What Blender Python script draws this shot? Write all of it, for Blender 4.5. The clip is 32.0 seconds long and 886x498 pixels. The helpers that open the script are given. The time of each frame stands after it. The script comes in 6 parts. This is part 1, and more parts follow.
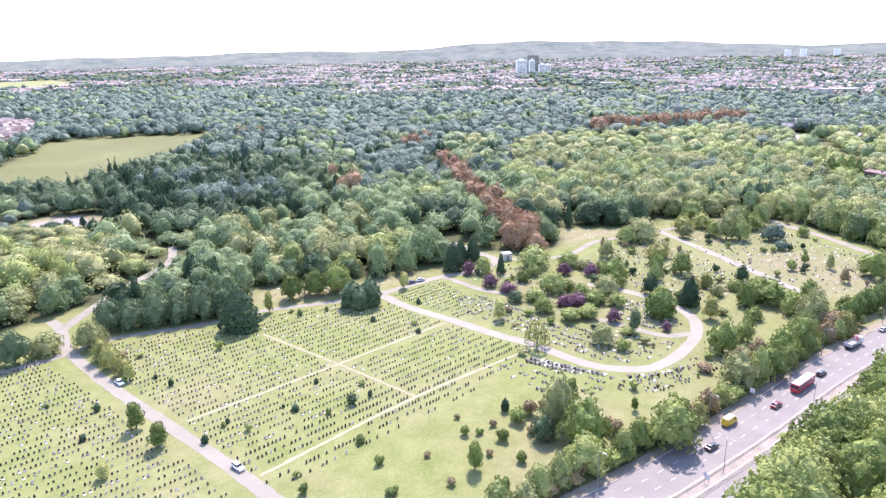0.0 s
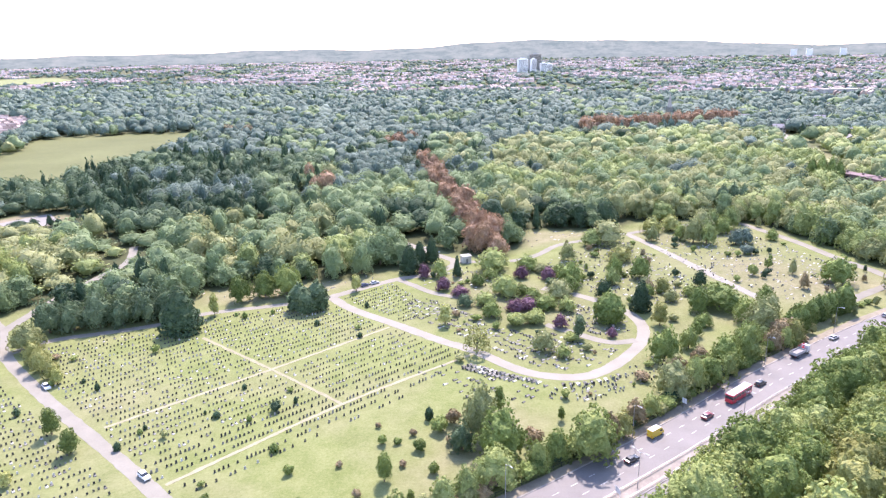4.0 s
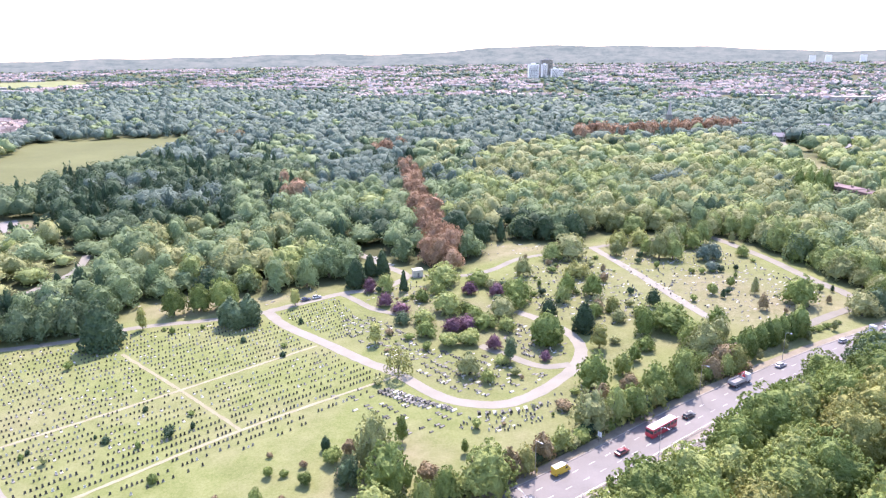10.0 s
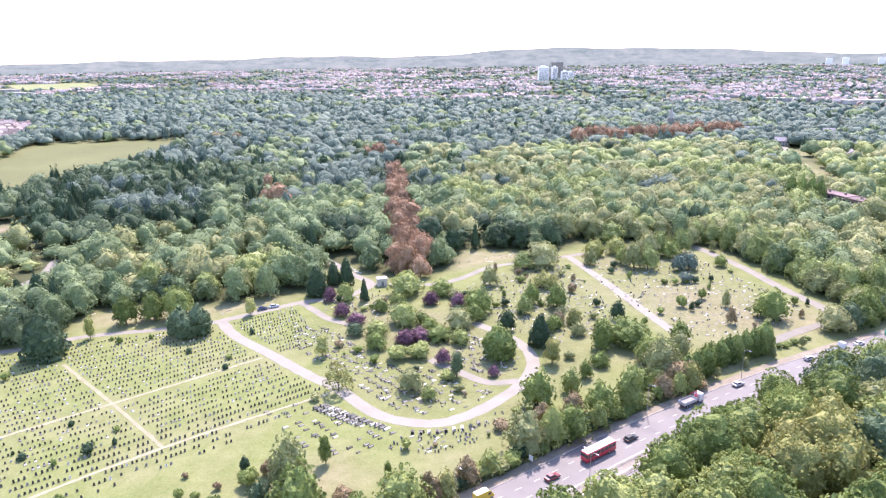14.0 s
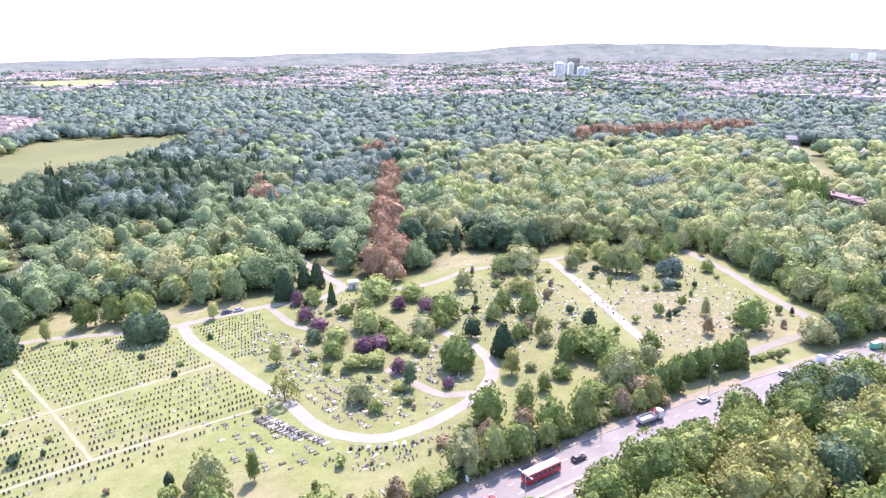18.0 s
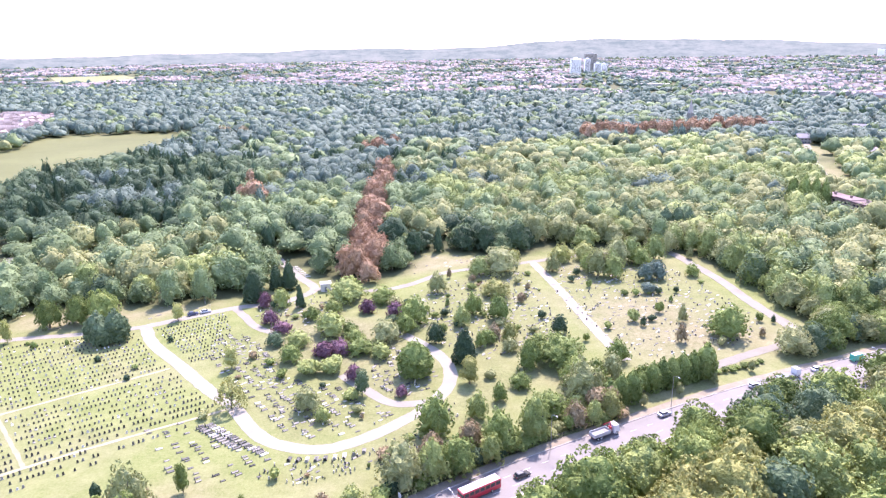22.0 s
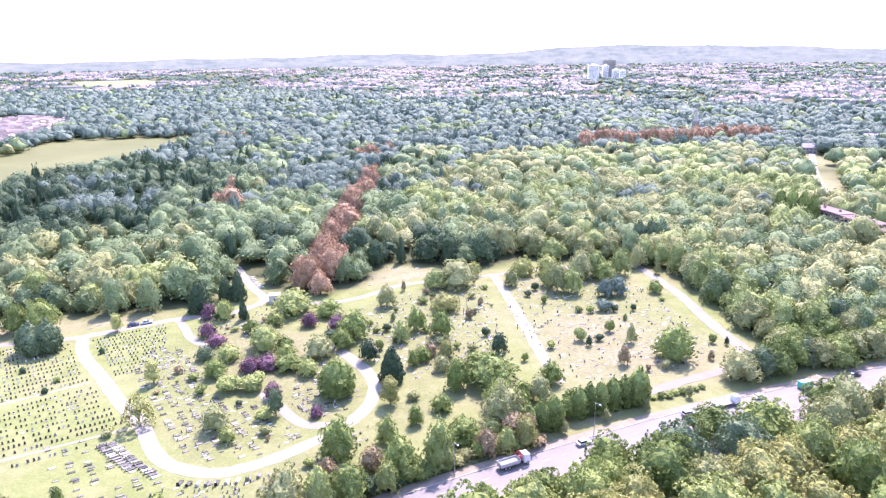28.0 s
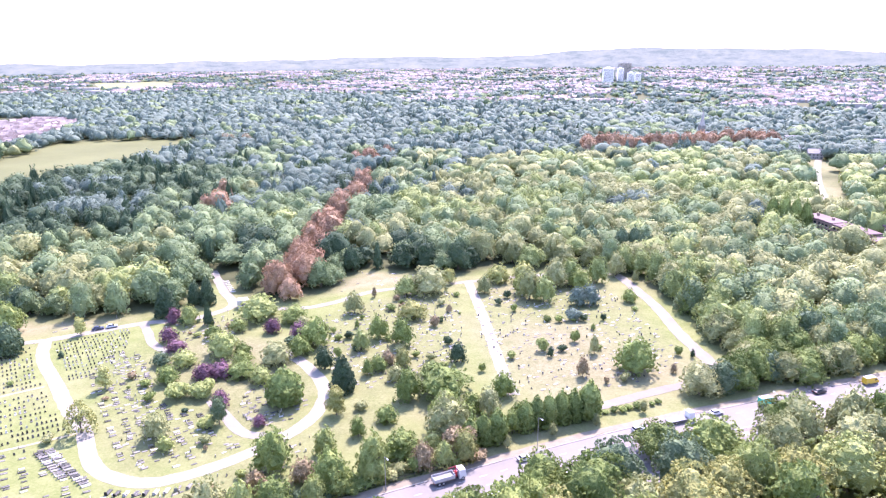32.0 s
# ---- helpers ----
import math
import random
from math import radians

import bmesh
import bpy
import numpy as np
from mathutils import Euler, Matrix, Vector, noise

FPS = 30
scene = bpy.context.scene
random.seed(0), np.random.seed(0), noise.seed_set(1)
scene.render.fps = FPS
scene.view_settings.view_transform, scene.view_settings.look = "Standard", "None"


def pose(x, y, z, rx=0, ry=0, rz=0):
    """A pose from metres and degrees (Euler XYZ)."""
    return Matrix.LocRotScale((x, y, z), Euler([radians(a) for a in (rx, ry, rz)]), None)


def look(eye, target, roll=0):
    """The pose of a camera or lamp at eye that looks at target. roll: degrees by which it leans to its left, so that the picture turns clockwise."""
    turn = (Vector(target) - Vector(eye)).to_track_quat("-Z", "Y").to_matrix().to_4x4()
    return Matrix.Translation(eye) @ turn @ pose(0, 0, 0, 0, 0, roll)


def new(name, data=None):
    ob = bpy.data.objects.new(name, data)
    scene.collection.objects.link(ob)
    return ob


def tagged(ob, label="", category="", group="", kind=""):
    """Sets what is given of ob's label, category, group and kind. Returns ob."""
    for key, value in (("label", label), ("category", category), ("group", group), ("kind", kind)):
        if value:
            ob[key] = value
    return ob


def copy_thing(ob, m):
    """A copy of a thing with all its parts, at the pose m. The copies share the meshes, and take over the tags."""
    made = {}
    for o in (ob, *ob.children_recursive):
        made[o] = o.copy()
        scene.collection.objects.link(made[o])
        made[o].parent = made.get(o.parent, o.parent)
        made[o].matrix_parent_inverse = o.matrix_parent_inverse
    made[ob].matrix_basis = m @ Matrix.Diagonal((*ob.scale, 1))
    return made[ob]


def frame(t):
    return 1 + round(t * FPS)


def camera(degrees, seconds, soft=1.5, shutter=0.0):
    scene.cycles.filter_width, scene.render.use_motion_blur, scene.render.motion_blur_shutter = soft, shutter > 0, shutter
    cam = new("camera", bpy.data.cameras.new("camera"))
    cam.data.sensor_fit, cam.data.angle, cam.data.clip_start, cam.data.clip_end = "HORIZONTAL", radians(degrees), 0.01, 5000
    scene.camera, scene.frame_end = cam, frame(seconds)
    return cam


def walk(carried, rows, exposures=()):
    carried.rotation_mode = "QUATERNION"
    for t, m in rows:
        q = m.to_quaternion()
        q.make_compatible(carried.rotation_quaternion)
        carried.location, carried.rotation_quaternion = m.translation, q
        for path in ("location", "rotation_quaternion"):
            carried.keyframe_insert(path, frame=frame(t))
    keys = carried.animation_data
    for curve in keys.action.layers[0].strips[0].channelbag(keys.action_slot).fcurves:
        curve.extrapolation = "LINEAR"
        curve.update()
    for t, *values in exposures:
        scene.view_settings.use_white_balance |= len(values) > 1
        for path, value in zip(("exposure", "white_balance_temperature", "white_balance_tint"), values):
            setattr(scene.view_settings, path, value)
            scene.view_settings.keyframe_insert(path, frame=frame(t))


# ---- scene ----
cam = camera(67.0, 32.0, soft=1.3)
METRES, EYE, TILT, LEAN, TURN = 180.0, 100.0, -16.5, 1.1, 0.0
ROWS = [
    (0.0, 0.0, 0.0, 0.0, 0.0, 0.0, -0.0),
    (0.5, 0.0177, 0.0014, 0.001, 0.31, -0.04, -0.1),
    (1.0, 0.0357, 0.0032, 0.002, 0.54, -0.06, -0.16),
    (1.5, 0.053, 0.0052, 0.0029, 0.55, -0.09, -0.2),
    (2.0, 0.07, 0.0081, 0.0039, 0.56, -0.12, -0.22),
    (2.5, 0.086, 0.0116, 0.0052, 0.56, -0.15, -0.24),
    (3.0, 0.1012, 0.0157, 0.0068, 0.56, -0.17, -0.28),
    (3.5, 0.1158, 0.0198, 0.0085, 0.56, -0.15, -0.32),
    (5.5, 0.172, 0.0392, 0.0161, 0.68, -0.01, -0.44),
    (6.0, 0.1858, 0.0441, 0.0181, 0.82, 0.02, -0.52),
    (6.5, 0.1998, 0.0495, 0.0203, 1.04, 0.04, -0.6),
    (7.0, 0.214, 0.055, 0.0224, 1.26, 0.05, -0.69),
    (7.5, 0.2282, 0.0602, 0.0245, 1.41, 0.07, -0.76),
    (8.0, 0.2427, 0.0659, 0.0268, 1.57, 0.1, -0.82),
    (8.5, 0.2572, 0.0714, 0.029, 1.71, 0.15, -0.87),
    (9.0, 0.2723, 0.0769, 0.0314, 1.84, 0.16, -0.93),
    (9.5, 0.2873, 0.0826, 0.034, 1.92, 0.19, -0.96),
    (10.0, 0.3028, 0.0884, 0.0363, 2.04, 0.24, -1.0),
    (10.5, 0.3184, 0.0946, 0.0386, 2.13, 0.28, -1.05),
    (11.0, 0.334, 0.1007, 0.0409, 2.22, 0.31, -1.08),
    (11.5, 0.3494, 0.1066, 0.0433, 2.39, 0.3, -1.13),
    (12.0, 0.3649, 0.1124, 0.0456, 2.62, 0.28, -1.2),
    (12.5, 0.3806, 0.1183, 0.0481, 2.87, 0.3, -1.25),
    (13.0, 0.3966, 0.1243, 0.0508, 3.04, 0.33, -1.28),
    (13.5, 0.4124, 0.1304, 0.0533, 3.14, 0.37, -1.31),
    (14.0, 0.4281, 0.1362, 0.0556, 3.31, 0.38, -1.39),
    (14.5, 0.4437, 0.1425, 0.0581, 3.5, 0.38, -1.43),
    (16.5, 0.4999, 0.1703, 0.0671, 4.41, 0.16, -1.64),
    (17.0, 0.5131, 0.178, 0.0699, 4.69, 0.11, -1.71),
    (17.5, 0.527, 0.1863, 0.0727, 4.84, 0.07, -1.76),
    (18.0, 0.5407, 0.1945, 0.0758, 5.0, 0.02, -1.79),
    (18.5, 0.5545, 0.2026, 0.0785, 5.14, -0.03, -1.83),
    (19.0, 0.5679, 0.21, 0.0815, 5.33, -0.1, -1.88),
    (19.5, 0.5814, 0.2167, 0.0835, 5.53, -0.15, -1.92),
    (20.0, 0.5948, 0.223, 0.0858, 5.74, -0.2, -1.97),
    (20.5, 0.6077, 0.2288, 0.0878, 5.9, -0.23, -2.02),
    (21.0, 0.6206, 0.2343, 0.0899, 6.1, -0.28, -2.07),
    (21.5, 0.6337, 0.2395, 0.0919, 6.39, -0.33, -2.14),
    (22.0, 0.647, 0.2447, 0.0937, 6.68, -0.37, -2.22),
    (22.5, 0.6605, 0.25, 0.0959, 6.89, -0.38, -2.28),
    (23.0, 0.6735, 0.2549, 0.0976, 6.89, -0.39, -2.29),
    (23.5, 0.6869, 0.2598, 0.1, 6.99, -0.38, -2.3),
    (24.0, 0.7009, 0.2647, 0.1019, 7.19, -0.36, -2.36),
    (24.5, 0.7153, 0.2704, 0.1039, 7.4, -0.31, -2.42),
    (25.0, 0.7296, 0.276, 0.106, 7.52, -0.28, -2.47),
    (25.5, 0.7439, 0.2822, 0.1083, 7.62, -0.23, -2.54),
    (26.0, 0.7579, 0.2885, 0.1106, 7.75, -0.17, -2.6),
    (26.5, 0.7712, 0.2944, 0.1128, 7.92, -0.13, -2.67),
    (28.5, 0.8243, 0.3167, 0.1218, 8.93, -0.02, -3.03),
    (29.0, 0.8374, 0.322, 0.124, 9.14, -0.03, -3.1),
    (29.5, 0.8507, 0.327, 0.1261, 9.37, -0.03, -3.19),
    (30.0, 0.8644, 0.332, 0.128, 9.56, -0.02, -3.25),
    (30.5, 0.8784, 0.3368, 0.1301, 9.75, 0.01, -3.33),
    (31.0, 0.8925, 0.3413, 0.1321, 9.91, 0.02, -3.39),
    (31.5, 0.9069, 0.3458, 0.1343, 10.08, 0.06, -3.43),
    (32.0, 0.9216, 0.3504, 0.1363, 10.26, 0.08, -3.5),
]
walk(cam, [(t, pose(0, 0, EYE, TILT, LEAN, TURN) @ pose(METRES * x, METRES * y, METRES * z, 90 + pitch, roll, yaw)) for t, x, y, z, yaw, pitch, roll in ROWS],
     exposures=[(0.0, 2.22, 6650, 27), (9.0, 2.18, 6650, 28), (19.0, 2.36, 6570, 33), (26.0, 2.56, 6420, 38), (32.0, 2.60, 6320, 40)])

# ---------- light ----------
SUN_EL, SUN_AZ = 52.0, 8.0          # degrees; azimuth clockwise from +y
world = bpy.data.worlds.new("sky")
scene.world = world
world.use_nodes = True
wn, wl = world.node_tree.nodes, world.node_tree.links
sky = wn.new("ShaderNodeTexSky")
sky.sky_type, sky.sun_disc = 'NISHITA', False
sky.sun_elevation, sky.sun_rotation = radians(SUN_EL), radians(SUN_AZ)
sky.air_density, sky.dust_density, sky.ozone_density = 1.0, 0.5, 2.0
wn["Background"].inputs["Strength"].default_value = 0.135
wl.new(sky.outputs["Color"], wn["Background"].inputs["Color"])
sun = new("sun", bpy.data.lights.new("sun", 'SUN'))
sun.data.energy, sun.data.angle, sun.data.color = 2.2, radians(1.2), (1.0, 0.95, 0.88)
_a, _e = radians(SUN_AZ), radians(SUN_EL)
sun.matrix_world = look((0, 0, 300), Vector((0, 0, 300)) - Vector((math.sin(_a) * math.cos(_e), math.cos(_a) * math.cos(_e), math.sin(_e))))

# ---------- materials ----------
def mat(name, rough=0.8, spec=0.3, metal=0.0):
    m = bpy.data.materials.new(name)
    m.use_nodes = True
    b = m.node_tree.nodes["Principled BSDF"]
    b.inputs["Roughness"].default_value = rough
    b.inputs["Specular IOR Level"].default_value = spec
    b.inputs["Metallic"].default_value = metal
    return m, m.node_tree.nodes, m.node_tree.links, b


def noise_node(n, l, scale, detail=4.0, rough=0.6, coord="Object"):
    t = n.new("ShaderNodeTexCoord")
    x = n.new("ShaderNodeTexNoise")
    x.inputs["Scale"].default_value, x.inputs["Detail"].default_value, x.inputs["Roughness"].default_value = scale, detail, rough
    l.new(t.outputs[coord], x.inputs["Vector"])
    return x.outputs["Fac"]


def ramp(n, l, fac, stops):
    r = n.new("ShaderNodeValToRGB")
    e = r.color_ramp.elements
    while len(e) < len(stops):
        e.new(0.5)
    for q, (p, c) in zip(e, stops):
        q.position, q.color = p, (*c, 1)
    l.new(fac, r.inputs["Fac"])
    return r.outputs["Color"]


def mixc(n, l, fac, a, b, mode='MIX'):
    x = n.new("ShaderNodeMix")
    x.data_type, x.blend_type = 'RGBA', mode
    for sock, v in ((x.inputs["Factor"], fac), (x.inputs["A"], a), (x.inputs["B"], b)):
        if isinstance(v, (int, float)):
            sock.default_value = v
        elif isinstance(v, tuple):
            sock.default_value = (*v, 1)
        else:
            l.new(v, sock)
    return x.outputs["Result"]


def maths(n, l, op, a, b=0.0):
    x = n.new("ShaderNodeMath")
    x.operation = op
    for sock, v in zip(x.inputs, (a, b)):
        if isinstance(v, (int, float)):
            sock.default_value = v
        else:
            l.new(v, sock)
    return x.outputs[0]


def bump(n, l, b, h, strength=0.4, dist=0.05):
    x = n.new("ShaderNodeBump")
    x.inputs["Strength"].default_value, x.inputs["Distance"].default_value = strength, dist
    l.new(h, x.inputs["Height"])
    l.new(x.outputs["Normal"], b.inputs["Normal"])


def surface(name, c1, c2, s1=0.5, s2=8.0, rough=0.85, spec=0.3, metal=0.0, amt=0.35, bmp=0.3):
    """A plain weathered surface: broad stains and fine grain between two colours, and a shift from piece to piece."""
    m, n, l, b = mat(name, rough, spec, metal)
    big, fine = noise_node(n, l, s1), noise_node(n, l, s2, 6.0, 0.7)
    oi = n.new("ShaderNodeObjectInfo").outputs["Random"]
    isl = n.new("ShaderNodeNewGeometry").outputs["Random Per Island"]
    f = maths(n, l, 'ADD', maths(n, l, 'MULTIPLY', big, 0.7), maths(n, l, 'MULTIPLY', fine, 0.5))
    f = maths(n, l, 'ADD', f, maths(n, l, 'MULTIPLY', maths(n, l, 'SUBTRACT', maths(n, l, 'FRACT', maths(n, l, 'ADD', oi, isl)), 0.5), amt))
    col = ramp(n, l, f, ((0.3, c1), (0.85, c2)))
    l.new(col, b.inputs["Base Color"])
    if bmp:
        bump(n, l, b, fine, bmp, 0.02)
    return m


def foliage(name, c1, c2, c3, through_leaf=0.2):
    """Leaves: a tone for each tree, another for each clump, mottling and fine relief; some light passes through."""
    m, n, l, b = mat(name, 0.62, 0.12)
    oi = n.new("ShaderNodeObjectInfo").outputs["Random"]
    at = n.new("ShaderNodeAttribute")
    at.attribute_name = "tint"
    geo = n.new("ShaderNodeNewGeometry")
    tone = maths(n, l, 'FRACT', maths(n, l, 'ADD', oi, at.outputs["Fac"]))
    nz = []
    for scale, det in ((0.3, 3.0), (1.6, 4.0)):
        x = n.new("ShaderNodeTexNoise")
        x.inputs["Scale"].default_value, x.inputs["Detail"].default_value = scale, det
        l.new(geo.outputs["Position"], x.inputs["Vector"])
        nz.append(x.outputs["Fac"])
    f = maths(n, l, 'ADD', maths(n, l, 'ADD', 0.12, maths(n, l, 'MULTIPLY', tone, 0.36)), maths(n, l, 'MULTIPLY', geo.outputs["Random Per Island"], 0.10))
    f = maths(n, l, 'ADD', f, maths(n, l, 'MULTIPLY', maths(n, l, 'SUBTRACT', nz[0], 0.5), 0.45))
    f = maths(n, l, 'ADD', f, maths(n, l, 'MULTIPLY', maths(n, l, 'SUBTRACT', nz[1], 0.5), 0.5))
    col = ramp(n, l, f, ((0.0, c1), (0.45, c2), (1.0, c3)))
    l.new(col, b.inputs["Base Color"])
    bump(n, l, b, nz[1], 0.8, 0.9)
    tr = n.new("ShaderNodeBsdfTranslucent")
    l.new(col, tr.inputs["Color"])
    mx = n.new("ShaderNodeMixShader")
    mx.inputs[0].default_value = through_leaf
    l.new(b.outputs[0], mx.inputs[1])
    l.new(tr.outputs[0], mx.inputs[2])
    l.new(mx.outputs[0], n["Material Output"].inputs["Surface"])
    return m


LEAF = {
    "mid": foliage("leaf_mid", (0.069, 0.106, 0.029), (0.221, 0.278, 0.081), (0.414, 0.435, 0.142)),
    "light": foliage("leaf_light", (0.163, 0.207, 0.057), (0.324, 0.368, 0.123), (0.486, 0.502, 0.212)),
    "dark": foliage("leaf_dark", (0.036, 0.065, 0.034), (0.072, 0.115, 0.059), (0.127, 0.181, 0.089)),
    # bluish pale green with distance haze mixed into it, mostly for far trees
    "blue": foliage("leaf_blue_haze", (0.089, 0.128, 0.098), (0.160, 0.215, 0.161), (0.246, 0.297, 0.221)),
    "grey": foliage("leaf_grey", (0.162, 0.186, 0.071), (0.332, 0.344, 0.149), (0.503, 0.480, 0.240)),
    "yellow": foliage("leaf_yellow", (0.175, 0.181, 0.055), (0.337, 0.335, 0.115), (0.479, 0.456, 0.184)),
    "copper": foliage("leaf_copper", (0.235, 0.138, 0.082), (0.415, 0.262, 0.158), (0.560, 0.385, 0.245), 0.15),
    "cypress": foliage("leaf_cypress", (0.067, 0.105, 0.054), (0.134, 0.189, 0.097), (0.241, 0.293, 0.158)),
    "lime": foliage("leaf_lime", (0.27, 0.285, 0.085), (0.42, 0.425, 0.15), (0.56, 0.54, 0.25)),
    "wood": foliage("leaf_wood", (0.094, 0.137, 0.061), (0.222, 0.290, 0.134), (0.381, 0.422, 0.214)),
    "pale": foliage("leaf_pale", (0.142, 0.185, 0.058), (0.315, 0.364, 0.132), (0.487, 0.509, 0.216)),
    "purple": foliage("leaf_purple", (0.095, 0.046, 0.062), (0.205, 0.108, 0.138), (0.330, 0.195, 0.240), 0.15),
    "brown": foliage("leaf_brown", (0.215, 0.158, 0.089), (0.322, 0.248, 0.139), (0.429, 0.343, 0.209), 0.15),
}
BARK = surface("bark", (0.07, 0.055, 0.04), (0.17, 0.14, 0.11), 1.5, 12.0)
ASPHALT = surface("road_asphalt", (0.132, 0.122, 0.114), (0.206, 0.190, 0.180), 0.12, 2.0, 0.75, 0.4, bmp=0.1)
DRIVE = surface("drive_asphalt", (0.175, 0.162, 0.130), (0.262, 0.243, 0.199), 0.15, 2.0, 0.9, bmp=0.1)
GRAVEL = surface("grass_path", (0.225, 0.205, 0.125), (0.315, 0.29, 0.195), 0.3, 3.0, 0.95)
DIRT = surface("verge_dirt", (0.13, 0.11, 0.085), (0.27, 0.235, 0.17), 0.3, 3.0, 0.95)
CONCRETE = surface("concrete", (0.24, 0.22, 0.2), (0.35, 0.325, 0.3), 0.3, 4.0, 0.9)
PAVING = surface("paving", (0.185, 0.162, 0.137), (0.33, 0.295, 0.255), 0.25, 2.0, 0.9)
LINE = surface("road_paint", (0.36, 0.35, 0.34), (0.58, 0.57, 0.55), 1.0, 6.0, 0.7)
STEEL = surface("galvanised_steel", (0.30, 0.31, 0.33), (0.45, 0.46, 0.48), 1.0, 9.0, 0.45, 0.5, 0.8)
STONE_DARK = surface("dark_granite", (0.03, 0.031, 0.027), (0.095, 0.092, 0.08), 2.0, 20.0, 0.6, 0.2, amt=0.9)
STONE_GREY = surface("grey_stone", (0.10, 0.097, 0.088), (0.26, 0.245, 0.215), 1.0, 12.0, 0.85, 0.15, amt=0.7)
MARBLE = surface("white_marble", (0.33, 0.315, 0.29), (0.56, 0.535, 0.48), 1.0, 9.0, 0.6, 0.2, amt=0.4)
ROOF = surface("clay_roof_tiles", (0.22, 0.165, 0.14), (0.42, 0.335, 0.295), 0.2, 3.0, 0.9, amt=0.9)
BRICK = surface("brick_wall", (0.25, 0.18, 0.15), (0.41, 0.32, 0.27), 0.3, 5.0, 0.9, amt=0.7)
RENDER_WALL = surface("pale_render_wall", (0.26, 0.25, 0.232), (0.43, 0.41, 0.38), 0.1, 3.0, 0.9, amt=0.7)
CLADDING = surface("white_cladding", (0.66, 0.65, 0.64), (0.84, 0.83, 0.82), 0.05, 2.0, 0.7)
SLATE = surface("slate_roof", (0.20, 0.18, 0.19), (0.36, 0.33, 0.34), 0.2, 4.0, 0.7, amt=0.7)
BROWN_ROOF = surface("brown_roof", (0.12, 0.078, 0.076), (0.21, 0.142, 0.138), 0.2, 4.0, 0.85, amt=0.5)
GLASS, _n, _l, _b = mat("window_glass", 0.08, 0.6)
_b.inputs["Base Color"].default_value = (0.03, 0.035, 0.04, 1)
RUBBER = surface("tyre_rubber", (0.015, 0.015, 0.016), (0.03, 0.03, 0.03), 4.0, 30.0, 0.9)


def paint(name, c, rough=0.3):
    d = tuple(v * 0.85 for v in c)
    m = surface(name, d, c, 1.0, 15.0, rough, 0.5, amt=0.0, bmp=0.0)
    m.node_tree.nodes["Principled BSDF"].inputs["Coat Weight"].default_value = 0.5
    return m


PAINT = {k: paint(k + "_paint", c) for k, c in {
    "white": (0.75, 0.75, 0.75), "black": (0.02, 0.02, 0.022), "red": (0.55, 0.03, 0.05), "maroon": (0.2, 0.03, 0.04),
    "yellow": (0.75, 0.5, 0.03), "green": (0.03, 0.5, 0.35), "silver": (0.45, 0.46, 0.48), "navy": (0.03, 0.04, 0.10), "grey": (0.15, 0.15, 0.16)}.items()}

# ---------- building helpers ----------
def part(name, bm, material, parent=None, label=""):
    """Links a bmesh as ONE mesh object under a thing or under a part."""
    me = bpy.data.meshes.new(name)
    bm.to_mesh(me)
    bm.free()
    for m in (material if isinstance(material, (list, tuple)) else [material]):
        me.materials.append(m)
    ob = new(name, me)
    ob.parent = parent
    if label:
        ob["label"] = label
    return ob


def mesh_of(name, v, faces, materials, index=None, tint=None):
    """A mesh from arrays: v (n, 3), faces (m, 3) or (m, 4)."""
    me = bpy.data.meshes.new(name)
    faces = np.asarray(faces, dtype=np.int32)
    k = faces.shape[1]
    me.vertices.add(len(v))
    me.vertices.foreach_set("co", np.asarray(v, dtype=np.float32).ravel())
    me.loops.add(faces.size)
    me.loops.foreach_set("vertex_index", faces.ravel())
    me.polygons.add(len(faces))
    me.polygons.foreach_set("loop_start", np.arange(0, faces.size, k, dtype=np.int32))
    for m in materials:
        me.materials.append(m)
    if index is not None:
        me.polygons.foreach_set("material_index", np.asarray(index, dtype=np.int32))
    me.polygons.foreach_set("use_smooth", np.zeros(len(faces), bool))
    if tint is not None:
        me.attributes.new("tint", 'FLOAT', 'POINT').data.foreach_set("value", np.asarray(tint, dtype=np.float32))
    me.update(calc_edges=True)
    me.validate()
    return me


def box(bm, x0, x1, y0, y1, z0, z1, bevel=0.0):
    r = bmesh.ops.create_cube(bm, size=1.0)
    for v in r["verts"]:
        v.co = Vector((x0 + (v.co.x + 0.5) * (x1 - x0), y0 + (v.co.y + 0.5) * (y1 - y0), z0 + (v.co.z + 0.5) * (z1 - z0)))
    if bevel:
        bmesh.ops.bevel(bm, geom=list({e for v in r["verts"] for e in v.link_edges}), offset=bevel, segments=1, affect='EDGES')
    return bm


def boxes(*dims, bevel=0.0):
    bm = bmesh.new()
    for d in dims:
        box(bm, *d, bevel=bevel)
    return bm


def tube(bm, a, b, r0, r1, n=6):
    a, b = Vector(a), Vector(b)
    q = (b - a).to_track_quat('Z', 'Y').to_matrix()
    rings = []
    for p, r in ((a, r0), (b, r1)):
        rings.append([bm.verts.new(p + q @ Vector((r * math.cos(2 * math.pi * i / n), r * math.sin(2 * math.pi * i / n), 0))) for i in range(n)])
    for i in range(n):
        bm.faces.new((rings[0][i], rings[0][(i + 1) % n], rings[1][(i + 1) % n], rings[1][i]))
    bm.faces.new(rings[1])
    return bm


def thing(name, label, category, group="", m=None):
    e = tagged(new(name), label, category, group)
    e.empty_display_size = 0.3
    if m is not None:
        e.matrix_basis = m
    return e


